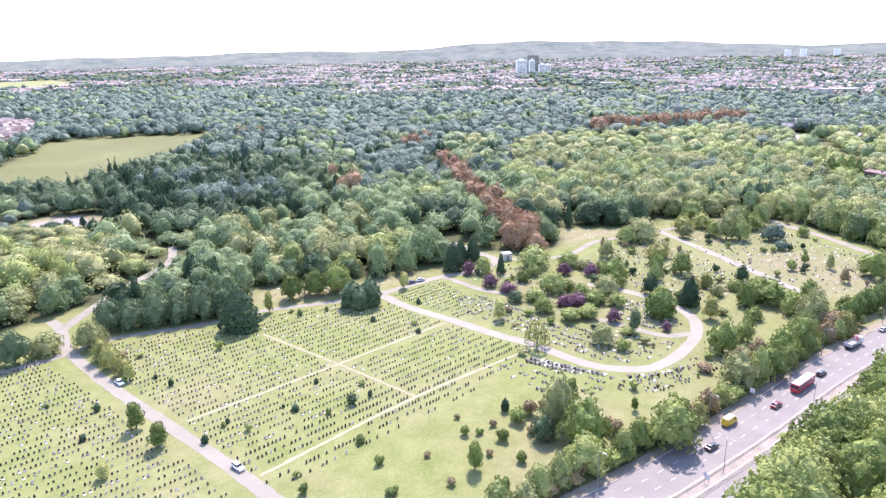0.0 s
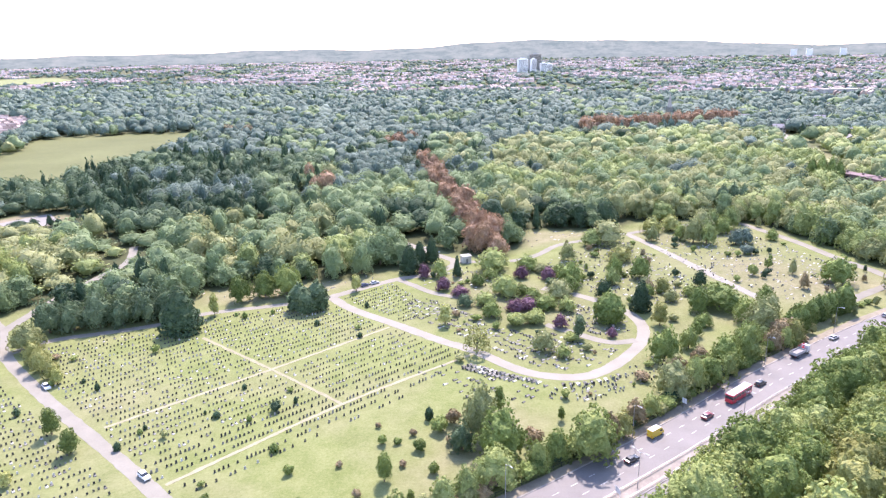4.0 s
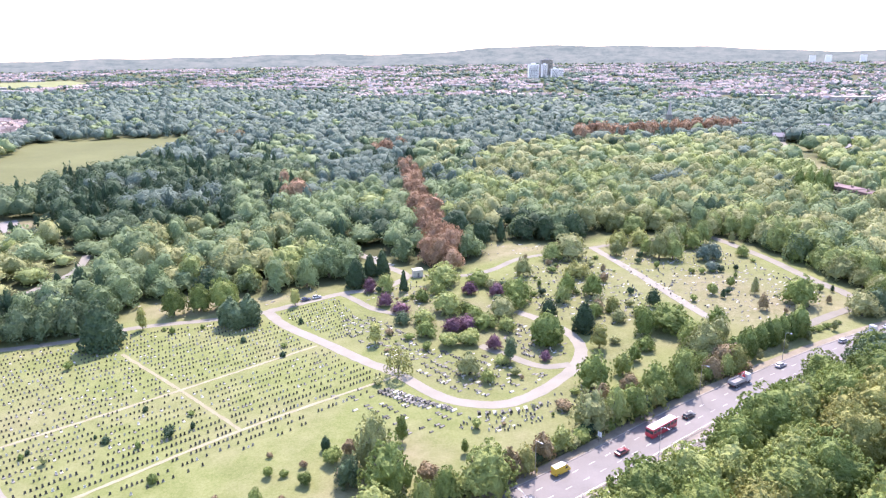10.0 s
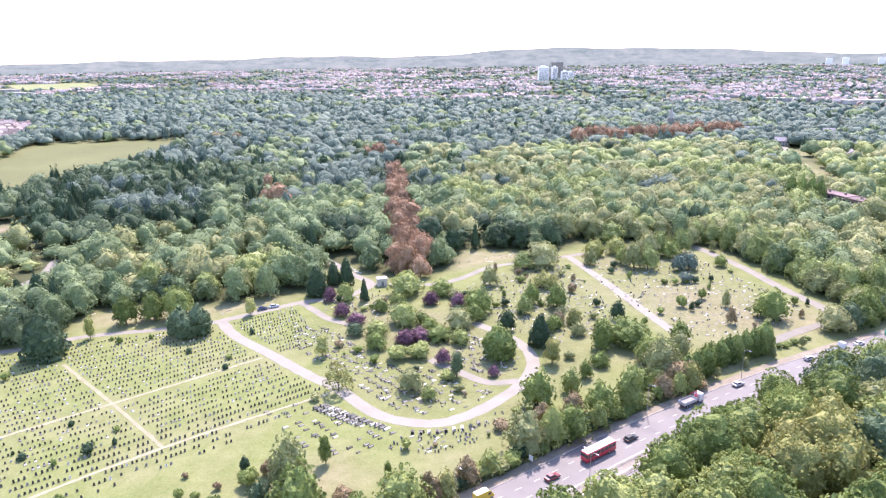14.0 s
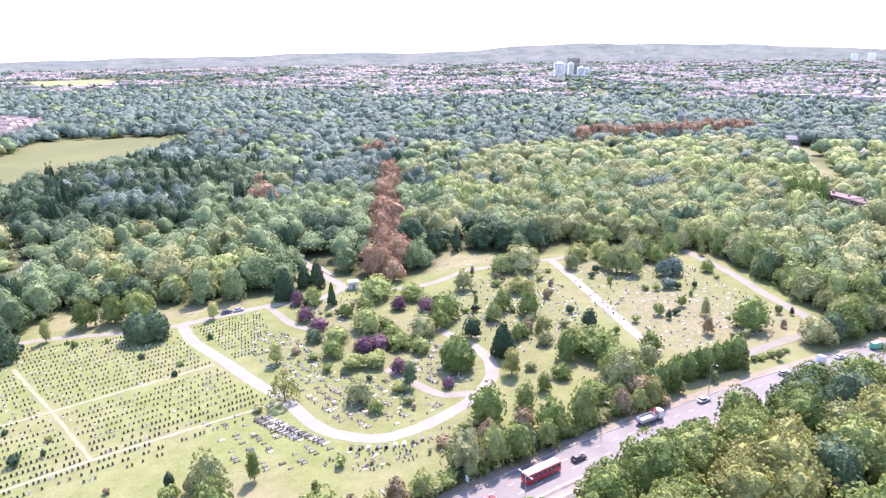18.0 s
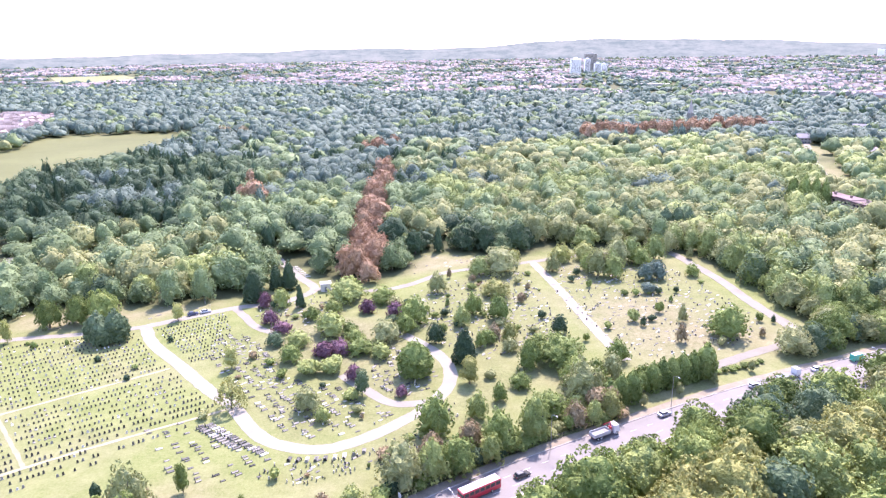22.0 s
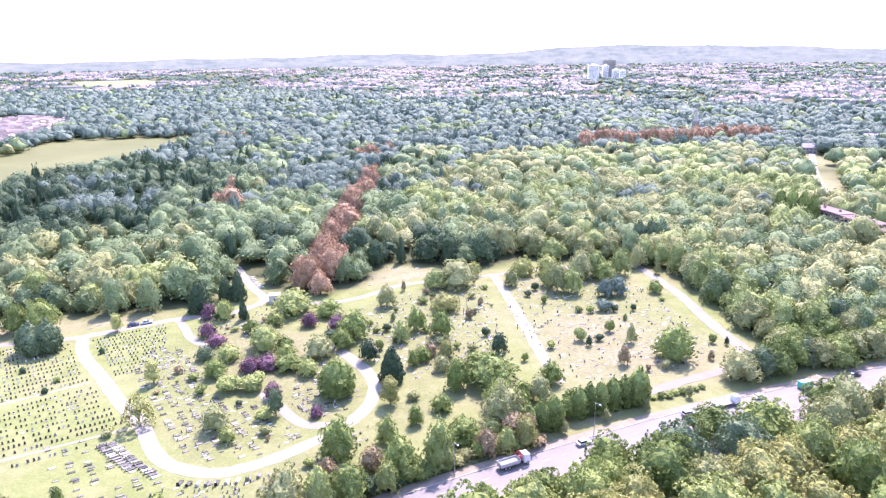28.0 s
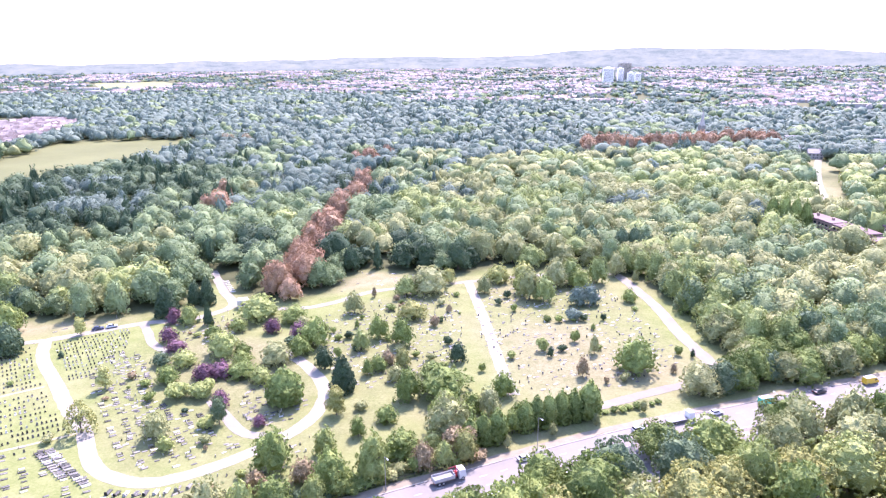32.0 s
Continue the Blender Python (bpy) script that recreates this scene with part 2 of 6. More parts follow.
def smooth_line(pts, step=4.0):
    """A rounded line through the points, evenly stepped."""
    p = [np.array(q, float) for q in pts]
    p = [2 * p[0] - p[1]] + p + [2 * p[-1] - p[-2]]
    out = []
    for i in range(1, len(p) - 2):
        n = max(2, int(np.linalg.norm(p[i + 1] - p[i]) / step))
        for k in range(n):
            t = k / n
            out.append(0.5 * (2 * p[i] + (p[i + 1] - p[i - 1]) * t + (2 * p[i - 1] - 5 * p[i] + 4 * p[i + 1] - p[i + 2]) * t * t + (3 * p[i] - p[i - 1] - 3 * p[i + 1] + p[i + 2]) * t ** 3))
    out.append(p[-2])
    return np.array(out)


def sides(line):
    d = np.gradient(line, axis=0)
    d /= np.linalg.norm(d, axis=1)[:, None]
    return np.stack([d[:, 1], -d[:, 0]], 1)           # to the right of the way


def strip(name, line, a, b, z0, z1, material, wobble=0.0, seed=0, parent=None):
    """A slab that follows a line, from a to b metres to its right, with its top at z1 and skirts down to z0."""
    s = sides(line)
    rng = np.random.default_rng(seed)
    wa, wb = (wobble * rng.standard_normal(len(line)) for _ in range(2))
    L_, R_ = line + s * (a + wa)[:, None], line + s * (b + wb)[:, None]
    n = len(line)
    v = np.concatenate([np.c_[L_, np.full(n, z0)], np.c_[L_, np.full(n, z1)], np.c_[R_, np.full(n, z1)], np.c_[R_, np.full(n, z0)]])
    f = [(k * n + i, k * n + i + 1, (k + 1) * n + i + 1, (k + 1) * n + i) for k in range(3) for i in range(n - 1)]
    f = [q[::-1] for q in f]
    ob = new(name, mesh_of(name, v, f, [material]))
    ob.parent = parent
    return ob


def in_poly(x, y, poly):
    x, y = np.asarray(x, float), np.asarray(y, float)
    c = np.zeros(x.shape, bool)
    for (x1, y1), (x2, y2) in zip(poly, poly[1:] + poly[:1]):
        c ^= ((y1 > y) != (y2 > y)) & (x < (x2 - x1) * (y - y1) / (y2 - y1 + 1e-12) + x1)
    return c


def poly_dist(x, y, poly, closed=True):
    x, y = np.asarray(x, float), np.asarray(y, float)
    d = np.full(x.shape, 1e9)
    for (x1, y1), (x2, y2) in zip(poly, poly[1:] + (poly[:1] if closed else [])) if closed else zip(poly[:-1], poly[1:]):
        ex, ey = x2 - x1, y2 - y1
        t = np.clip(((x - x1) * ex + (y - y1) * ey) / (ex * ex + ey * ey + 1e-9), 0, 1)
        d = np.minimum(d, np.hypot(x - x1 - t * ex, y - y1 - t * ey))
    return d

# ---------- plan ----------
KERB = [(-40, 88), (-12, 107), (27, 133), (43, 143.5), (61, 156.5), (84, 174), (111, 196), (146, 221), (180, 243.5), (204, 257.5), (237, 276), (273, 295), (330, 322), (400, 352)]
ROAD = smooth_line(KERB, 5.0)                      # north kerb of the main road
DRIVE_A = [(-158, 247), (-148, 237), (-136, 219), (-105, 189), (-78, 166), (-56, 147), (-44, 136), (-20, 114)]
DRIVE_N = [(-134, 217), (-124, 229), (-106, 236), (-90, 243), (-75, 254), (-46, 263), (-29, 271)]
DRIVE_B = [(-29, 271), (-17, 256), (3, 239), (19, 225), (31, 216), (40, 206), (48, 199.5), (58, 196.5), (67, 198), (76, 205), (84, 214.5), (90, 224), (93.5, 236), (92.5, 247), (86, 259), (74, 271), (62, 279)]
DRIVE_C = [(-29, 271), (-17, 281), (-2, 293), (10, 298), (18, 304), (24, 318), (13, 332), (3, 345), (-10, 362)]
DRIVE_D = [(-2, 293), (6, 284), (14, 275), (26, 268)]
DRIVE_E = [(88, 224), (78, 222.5), (67, 231), (58, 239)]
DRIVE_F = [(186, 388), (150, 380), (120, 365.5), (111, 361), (91, 352), (77, 343), (65, 327), (50, 318), (24, 318)]
DRIVE_G = [(120, 365.5), (131, 329), (144, 281), (151, 258)]
DRIVE_H = [(186, 390), (191, 384), (203, 348), (209, 318), (215, 296), (217, 284)]
DRIVE_I = [(152, 238), (165, 246), (181, 258), (195, 268), (209, 277), (217, 284)]
DRIVE_W = [(-134, 217), (-142, 208), (-152, 200), (-190, 172)]
DRIVE_GATE = [(-148, 237), (-148, 252), (-147, 275), (-142, 308), (-141, 326), (-150, 352)]
AVENUE_E = [(410, 800), (384, 720), (362, 645), (345, 575), (338, 545)]
PATHS = {"drive_avenue": (DRIVE_A, 4.0), "drive_north": (DRIVE_N, 3.6), "drive_loop": (DRIVE_B, 4.4), "drive_chapel": (DRIVE_C, 4.2), "drive_inner": (DRIVE_D, 3.4),
         "drive_spur": (DRIVE_E, 3.6), "drive_east": (DRIVE_F, 3.6), "drive_meadow": (DRIVE_G, 4.2), "drive_far": (DRIVE_H, 5.0), "drive_hedge": (DRIVE_I, 4.0),
         "drive_west": (DRIVE_W, 4.2), "drive_gate": (DRIVE_GATE, 4.2), "drive_avenue_east": (AVENUE_E, 6.0)}
WALKS = {"grass_walk_1": [(-69, 230), (-37, 204), (-10, 181)], "grass_walk_2": [(-75, 169), (-37, 204), (-1, 238)], "grass_walk_3": [(-47, 143), (-10, 181), (30, 214.5)]}
FIELD = [(-302, 514), (-279, 557), (-272, 677), (-274, 760), (-300, 895), (-346, 888), (-442, 867), (-498, 836), (-468, 770), (-432, 660), (-422, 600), (-440, 530)]
LAWN_N = [(-84, 262), (-76, 262), (-46, 270), (-29, 278), (-5, 298), (-22, 298), (-40, 287), (-70, 285), (-86, 277)]
LAWN_E = [(60, 338), (78, 350), (110, 366), (112, 371), (94, 372), (66, 374), (58, 352)]
MEADOW_DRY = [(146, 272), (138, 300), (150, 322), (176, 322), (192, 300), (212, 292), (210, 280), (180, 262), (160, 252)]
SOUTH_DRY = [(20, 150), (34, 150), (46, 172), (38, 182), (24, 168)]
WOOD = [(-700, 170), (-200, 195), (-170, 234), (-155, 260), (-141, 262), (-127, 238), (-88, 249), (-88, 278), (-69, 289), (-40, 288), (-24, 294), (-8, 303), (2, 312), (-4, 338), (10, 346), (22, 331), (34, 327), (52, 330), (62, 348),
        (64, 376), (94, 374), (116, 374), (132, 392), (150, 390), (180, 396), (204, 374), (216, 335), (222, 300), (262, 300), (330, 336), (460, 385), (700, 500),
        (900, 700), (800, 1080), (640, 1330), (380, 1450), (60, 1560), (-204, 1590), (-330, 1760), (-469, 1860), (-777, 1840), (-950, 1780), (-1500, 1680), (-1700, 1000), (-1500, 500)]
ESTATE = [(-1000, 600), (-468, 660), (-512, 805), (-582, 973), (-662, 1090), (-790, 1170), (-1200, 1190)]
CARPARK = [(-275, 395), (-228, 395), (-215, 425), (-262, 428)]
CLEAR_E = [(330, 556), (349, 552), (372, 610), (394, 690), (418, 800), (402, 806), (366, 690)]
BLOCKS = [(286, 510), (310, 520), (345, 455), (330, 425), (305, 440)]
SLIVER = [(-103, 372), (-84, 384), (-66, 396), (-70, 404), (-92, 392), (-108, 380)]
LOOP_DRY = [(20, 262), (40, 241), (62, 232), (86, 228), (91, 250), (80, 266), (56, 284), (30, 280)]
VILLAS = [(396, 838, 20), (408, 805, -10), (432, 700, 70), (455, 640, 60), (470, 760, 10), (520, 690, 40), (560, 820, 15), (505, 900, -20), (600, 720, 80), (640, 900, 30), (420, 930, 0), (330, 960, 15), (560, 1010, 40), (690, 800, 20), (470, 560, 65), (540, 600, 30), (610, 640, 20), (370, 880, 10), (480, 980, 30), (620, 1080, 10), (445, 860, 50)]
EAST_LAWN = [(64, 285), (90, 264), (99, 252), (118, 262), (132, 275), (126, 310), (117, 350), (95, 346), (70, 318)]
MEADOW_ALL = [(137, 290), (127, 338), (126, 358), (178, 372), (196, 340), (206, 305), (205, 285), (172, 260), (154, 262)]
LOW_WEST = [(-285, 432), (-212, 432), (-180, 365), (-205, 325), (-266, 358)]
GAPS = [FIELD, ESTATE, CARPARK, CLEAR_E, BLOCKS, SLIVER]


def land(x, y):
    """Height of the land: level here, rising gently far off."""
    r = np.hypot(x, y)
    return np.clip(r - 1500, 0, 3500) * 0.013


# ---------- ground ----------
def ground():
    near = lambda a, b, s: np.arange(a, b, s)
    xs = np.concatenate([-np.geomspace(4300, 310, 30), near(-300, 360, 5), np.geomspace(365, 4300, 30)])
    ys = np.concatenate([[-400, -150, -20, 30], near(60, 420, 5), np.geomspace(425, 4600, 45)])
    X, Y = np.meshgrid(xs, ys)
    x, y = X.ravel(), Y.ravel()
    z = land(x, y)
    n, k = len(xs), len(ys)
    i = (np.arange(k - 1)[:, None] * n + np.arange(n - 1)[None]).ravel()
    f = np.stack([i, i + 1, i + n + 1, i + n], 1)
    me = mesh_of("ground", np.c_[x, y, z], f, [])
    soft = lambda poly, w: np.clip(0.5 + np.where(in_poly(x, y, poly), 1, -1) * poly_dist(x, y, poly) / w, 0, 1)
    wood = soft(WOOD, 8)
    for g in GAPS[:1] + GAPS[2:]:
        wood = wood * (1 - soft(g, 8))
    dry = np.maximum.reduce([0.62 * soft(MEADOW_DRY, 24), 0.6 * soft(SOUTH_DRY, 14), 0.55 * soft(LAWN_N, 10), 0.6 * soft(LAWN_E, 10), 0.30 * soft(LOOP_DRY, 12), 0.45 * soft(CLEAR_E, 10), 0.12 * soft(EAST_LAWN, 20), 0.16 * soft(MEADOW_ALL, 14), soft(CARPARK, 6)])
    beyond = np.clip((np.hypot(x, y) - 1300) / 300, 0, 1)
    rough = np.maximum.reduce([soft(p, 8) for p in (EAST_LAWN, MEADOW_ALL, LOOP_DRY, [(2, 262), (22, 231), (43, 210), (58, 201), (79, 212), (90, 236), (70, 275), (30, 300), (10, 290)], [(50, 183), (70, 184), (99, 214), (120, 250), (99, 252), (96, 226), (70, 193)])])
    for name, val in (("rough", rough), ("wood", np.maximum(wood, 0.75 * beyond)), ("dry", np.maximum(dry, 0.4 * beyond))):
        me.attributes.new(name, 'FLOAT', 'POINT').data.foreach_set("value", val.astype(np.float32))
    m, nn, l, b = mat("grass", 0.95, 0.1)
    fine, mid, big = noise_node(nn, l, 1.3, 6.0, 0.8), noise_node(nn, l, 0.12, 6.0, 0.75), noise_node(nn, l, 0.02, 4.0, 0.6)
    f1 = maths(nn, l, 'ADD', maths(nn, l, 'MULTIPLY', fine, 0.65), maths(nn, l, 'MULTIPLY', mid, 0.6))
    green = ramp(nn, l, f1, ((0.32, (0.066, 0.088, 0.025)), (0.55, (0.143, 0.167, 0.057)), (0.85, (0.242, 0.248, 0.113))))
    straw = ramp(nn, l, f1, ((0.3, (0.15, 0.125, 0.075)), (0.55, (0.225, 0.187, 0.125)), (0.85, (0.305, 0.255, 0.185))))
    litter = ramp(nn, l, f1, ((0.3, (0.035, 0.045, 0.02)), (0.85, (0.09, 0.095, 0.045))))
    ad, aw = nn.new("ShaderNodeAttribute"), nn.new("ShaderNodeAttribute")
    ad.attribute_name, aw.attribute_name = "dry", "wood"
    parched = ramp(nn, l, big, ((0.45, (0, 0, 0)), (0.75, (0.5, 0.5, 0.5))))
    d = maths(nn, l, 'MULTIPLY', ad.outputs["Fac"], maths(nn, l, 'ADD', 0.45, mid))
    col = mixc(nn, l, parched, green, straw)
    col = mixc(nn, l, d, col, straw)
    tuft = ramp(nn, l, noise_node(nn, l, 0.45, 5.0, 0.7), ((0.56, (0, 0, 0)), (0.68, (0.75, 0.75, 0.75))))
    col = mixc(nn, l, maths(nn, l, 'MULTIPLY', tuft, maths(nn, l, 'ADD', 0.25, ad.outputs["Fac"])), col, (0.12, 0.125, 0.055))
    ar = nn.new("ShaderNodeAttribute")
    ar.attribute_name = "rough"
    clump = ramp(nn, l, noise_node(nn, l, 0.8, 6.0, 0.75), ((0.44, (0, 0, 0)), (0.62, (0.7, 0.7, 0.7))))
    col = mixc(nn, l, maths(nn, l, 'MULTIPLY', clump, ar.outputs["Fac"]), col, (0.115, 0.122, 0.052))
    col = mixc(nn, l, aw.outputs["Fac"], col, litter)
    l.new(col, b.inputs["Base Color"])
    bump(nn, l, b, fine, 0.5, 0.15)
    me.materials.append(m)
    tagged(new("ground", me), "sunlit mown cemetery grass, dry in patches", "ground", kind="structure")


ground()


def field_sheet(name, poly, label, c1, c2):
    """A level field with its own crop, just over the ground."""
    bm = bmesh.new()
    bm.faces.new([bm.verts.new((x, y, float(land(x, y)) + 0.06)) for x, y in poly])
    bmesh.ops.recalc_face_normals(bm, faces=bm.faces)
    if next(iter(bm.faces)).normal.z < 0:
        bmesh.ops.reverse_faces(bm, faces=bm.faces)
    bmesh.ops.triangulate(bm, faces=bm.faces)
    tagged(part(name, bm, surface(name + "_grass", c1, c2, 0.012, 0.25, 0.95, 0.1)), label, "field", kind="structure")


field_sheet("hay_field", FIELD, "level hay field, olive and straw, walled by woods", (0.084, 0.093, 0.037), (0.148, 0.154, 0.067))
field_sheet("playing_field", [(-1700, 2480), (-1500, 2640), (-1300, 2420), (-1250, 2230), (-1390, 2110)], "pale mown playing field at the edge of the town", (0.16, 0.18, 0.075), (0.26, 0.27, 0.13))

field_sheet("car_park", [(-262, 408), (-243, 433), (-222, 408), (-238, 388)], "pale concrete car park in a clearing of the wood", (0.17, 0.16, 0.142), (0.26, 0.245, 0.22))


def structure(ob, label, category):
    return tagged(ob, label, category, kind="structure")


for k_, (name, (pts, w)) in enumerate(PATHS.items()):
    line = smooth_line(pts, 2.5)
    structure(strip(name, line, -w / 2, w / 2, -0.05, 0.025 + 0.004 * k_, DRIVE, 0.12, k_), "pale worn asphalt cemetery drive between lawns", "drive")
for k_, (name, pts) in enumerate(WALKS.items()):
    structure(strip(name, smooth_line(pts, 2.0), -0.6, 0.6, -0.05, 0.03 + 0.006 * k_, GRAVEL, 0.12, 40 + k_), "narrow trodden pale path between rows of graves", "path")

# main road: two carriageways either side of a paved median
structure(strip("road_north", ROAD, 2.4, 13.6, -0.1, 0.03, ASPHALT), "worn grey asphalt carriageway with dashed lanes", "road")
structure(strip("road_south", ROAD, 18.2, 27.2, -0.1, 0.03, ASPHALT), "worn grey asphalt carriageway beyond the median", "road")
structure(strip("verge_north", ROAD, -0.6, 2.0, -0.1, 0.10, DIRT, 0.15, 5), "dusty dry verge beside the road", "verge")
structure(strip("kerb_north", ROAD, 2.05, 2.35, -0.1, 0.15, CONCRETE), "concrete kerb stones", "kerb")
structure(strip("median", ROAD, 13.95, 17.85, -0.1, 0.14, PAVING), "paved central reservation with pale worn slabs", "median")
structure(strip("kerb_median_north", ROAD, 13.65, 13.92, -0.1, 0.16, CONCRETE), "concrete kerb stones", "kerb")
structure(strip("kerb_median_south", ROAD, 17.88, 18.15, -0.1, 0.16, CONCRETE), "concrete kerb stones", "kerb")
structure(strip("kerb_south", ROAD, 27.25, 27.55, -0.1, 0.15, CONCRETE), "concrete kerb stones", "kerb")
structure(strip("pavement_south", ROAD, 27.6, 30.0, -0.1, 0.13, PAVING), "narrow asphalt pavement under trees", "pavement")


def arc_table(line):
    s = np.concatenate([[0], np.cumsum(np.linalg.norm(np.diff(line, axis=0), axis=1))])
    return s


ROAD_S, ROAD_N = arc_table(ROAD), sides(ROAD)


def on_road(s, d):
    """A point s metres along the main road and d to the right of its north kerb, with the heading in degrees."""
    p = np.array([np.interp(s, ROAD_S, ROAD[:, k]) for k in (0, 1)])
    n = np.array([np.interp(s, ROAD_S, ROAD_N[:, k]) for k in (0, 1)])
    q = p + n * d
    return q[0], q[1], math.degrees(math.atan2(n[0], -n[1]))


def road_dashes():
    bm = boxes((-1.1, 1.1, -0.08, 0.08, 0.0, 0.006))
    root = part("lane_mark", bm, LINE)
    root.matrix_basis = pose(*on_road(4, 6.1)[:2], 0.032, 0, 0, on_road(4, 6.1)[2])
    structure(root, "white painted lane dash", "road marking")
    root["group"] = "lane dashes"
    for d in (6.1, 9.9, 22.7):
        for s in np.arange(10, ROAD_S[-1] - 80, 6.0):
            x, y, a = on_road(s, d)
            copy_thing(root, pose(x, y, 0.032, 0, 0, a))


road_dashes()

# ---------- trees ----------
def lobes_of(kind, rng):
    """Spheres that make up a crown: crown 1 wide to each side, from 0 to 1 high."""
    out = []
    if kind == "broad":
        out.append((0, 0, 0.45, 0.62, 0.40))
        for i in range(17):
            a = i * 2.4 + rng.uniform(-0.4, 0.4)
            u = ((i + 0.4) / 17) ** 0.72
            q = 0.10 + 0.62 * math.sin(u * 1.72) + rng.uniform(-0.07, 0.07)
            r = rng.uniform(0.22, 0.38)
            out.append((q * math.cos(a), q * math.sin(a), 0.83 - 0.64 * u + rng.uniform(-0.07, 0.07), r, r * 0.6))
    elif kind == "dome":
        out.append((0, 0, 0.42, 0.6, 0.36))
        for i in range(13):
            a = i * 2.4 + rng.uniform(-0.4, 0.4)
            u = ((i + 0.4) / 13) ** 0.75
            q = 0.10 + 0.62 * math.sin(u * 1.7) + rng.uniform(-0.08, 0.08)
            r = rng.uniform(0.24, 0.42)
            out.append((q * math.cos(a), q * math.sin(a), 0.80 - 0.58 * u + rng.uniform(-0.08, 0.08), r, r * 0.6))
    elif kind == "tall":
        for i in range(12):
            a, z = i * 2.4, 0.22 + 0.68 * i / 11
            q = 0.5 * (1 - 0.7 * abs(z - 0.45)) * rng.uniform(0.5, 1)
            r = rng.uniform(0.36, 0.5) * (1.1 - 0.55 * max(0, z - 0.4))
            out.append((q * math.cos(a), q * math.sin(a), z, r, r * 0.32))
    elif kind == "shrub":
        out.append((0, 0, 0.45, 0.6, 0.45))
        for i in range(9):
            a = i * 2.4 + rng.uniform(-0.4, 0.4)
            q, r = rng.uniform(0.35, 0.65), rng.uniform(0.28, 0.42)
            out.append((q * math.cos(a), q * math.sin(a), rng.uniform(0.28, 0.62), r, r * 0.75))
    elif kind == "full":
        out.append((0, 0, 0.42, 0.55, 0.36))
        for i in range(24):
            a = i * 2.4 + rng.uniform(-0.35, 0.35)
            u = ((i + 0.5) / 24) ** 0.8
            q = 0.1 + 0.62 * math.sin(u * 1.7) + rng.uniform(-0.07, 0.07)
            z = 0.85 - 0.72 * u + rng.uniform(-0.06, 0.05)
            r = rng.uniform(0.19, 0.33)
            out.append((q * math.cos(a), q * math.sin(a), z, r, r * 0.6))
    elif kind == "spire":
        for i in range(18):
            z = 0.05 + 0.88 * i / 17
            w = min(1.0, 0.8 + z) * (1 - z) ** 0.62
            a = i * 2.4
            out.append((0.3 * w * math.cos(a), 0.3 * w * math.sin(a), z, 0.06 + 0.68 * w, 0.13))
    elif kind == "cone":
        for i in range(16):
            z = 0.08 + 0.86 * i / 15
            w = (1 - z) ** 0.8
            a = i * 2.4
            out.append((0.42 * w * math.cos(a), 0.42 * w * math.sin(a), z, 0.16 + 0.45 * w, 0.14))
    elif kind == "column":
        for i in range(14):
            z = 0.08 + 0.84 * i / 13
            w = (0.8 + 0.42 * math.sin(math.pi * min(1, z * 1.1))) * (1.1 - 0.35 * z) * (1 if z < 0.55 else max(0.12, 1 - ((z - 0.55) / 0.45) ** 1.6))
            a = i * 2.4
            out.append((0.2 * w * math.cos(a), 0.2 * w * math.sin(a), z, 0.62 * w + 0.06, 0.13))
    return np.array(out)


def ico(sub):
    bm = bmesh.new()
    bmesh.ops.create_icosphere(bm, subdivisions=sub, radius=1)
    bm.verts.ensure_lookup_table()
    v = np.array([q.co[:] for q in bm.verts])
    f = np.array([[q.index for q in t.verts] for t in bm.faces])
    bm.free()
    return v, f


ICO = {s: ico(s) for s in (1, 2, 3)}


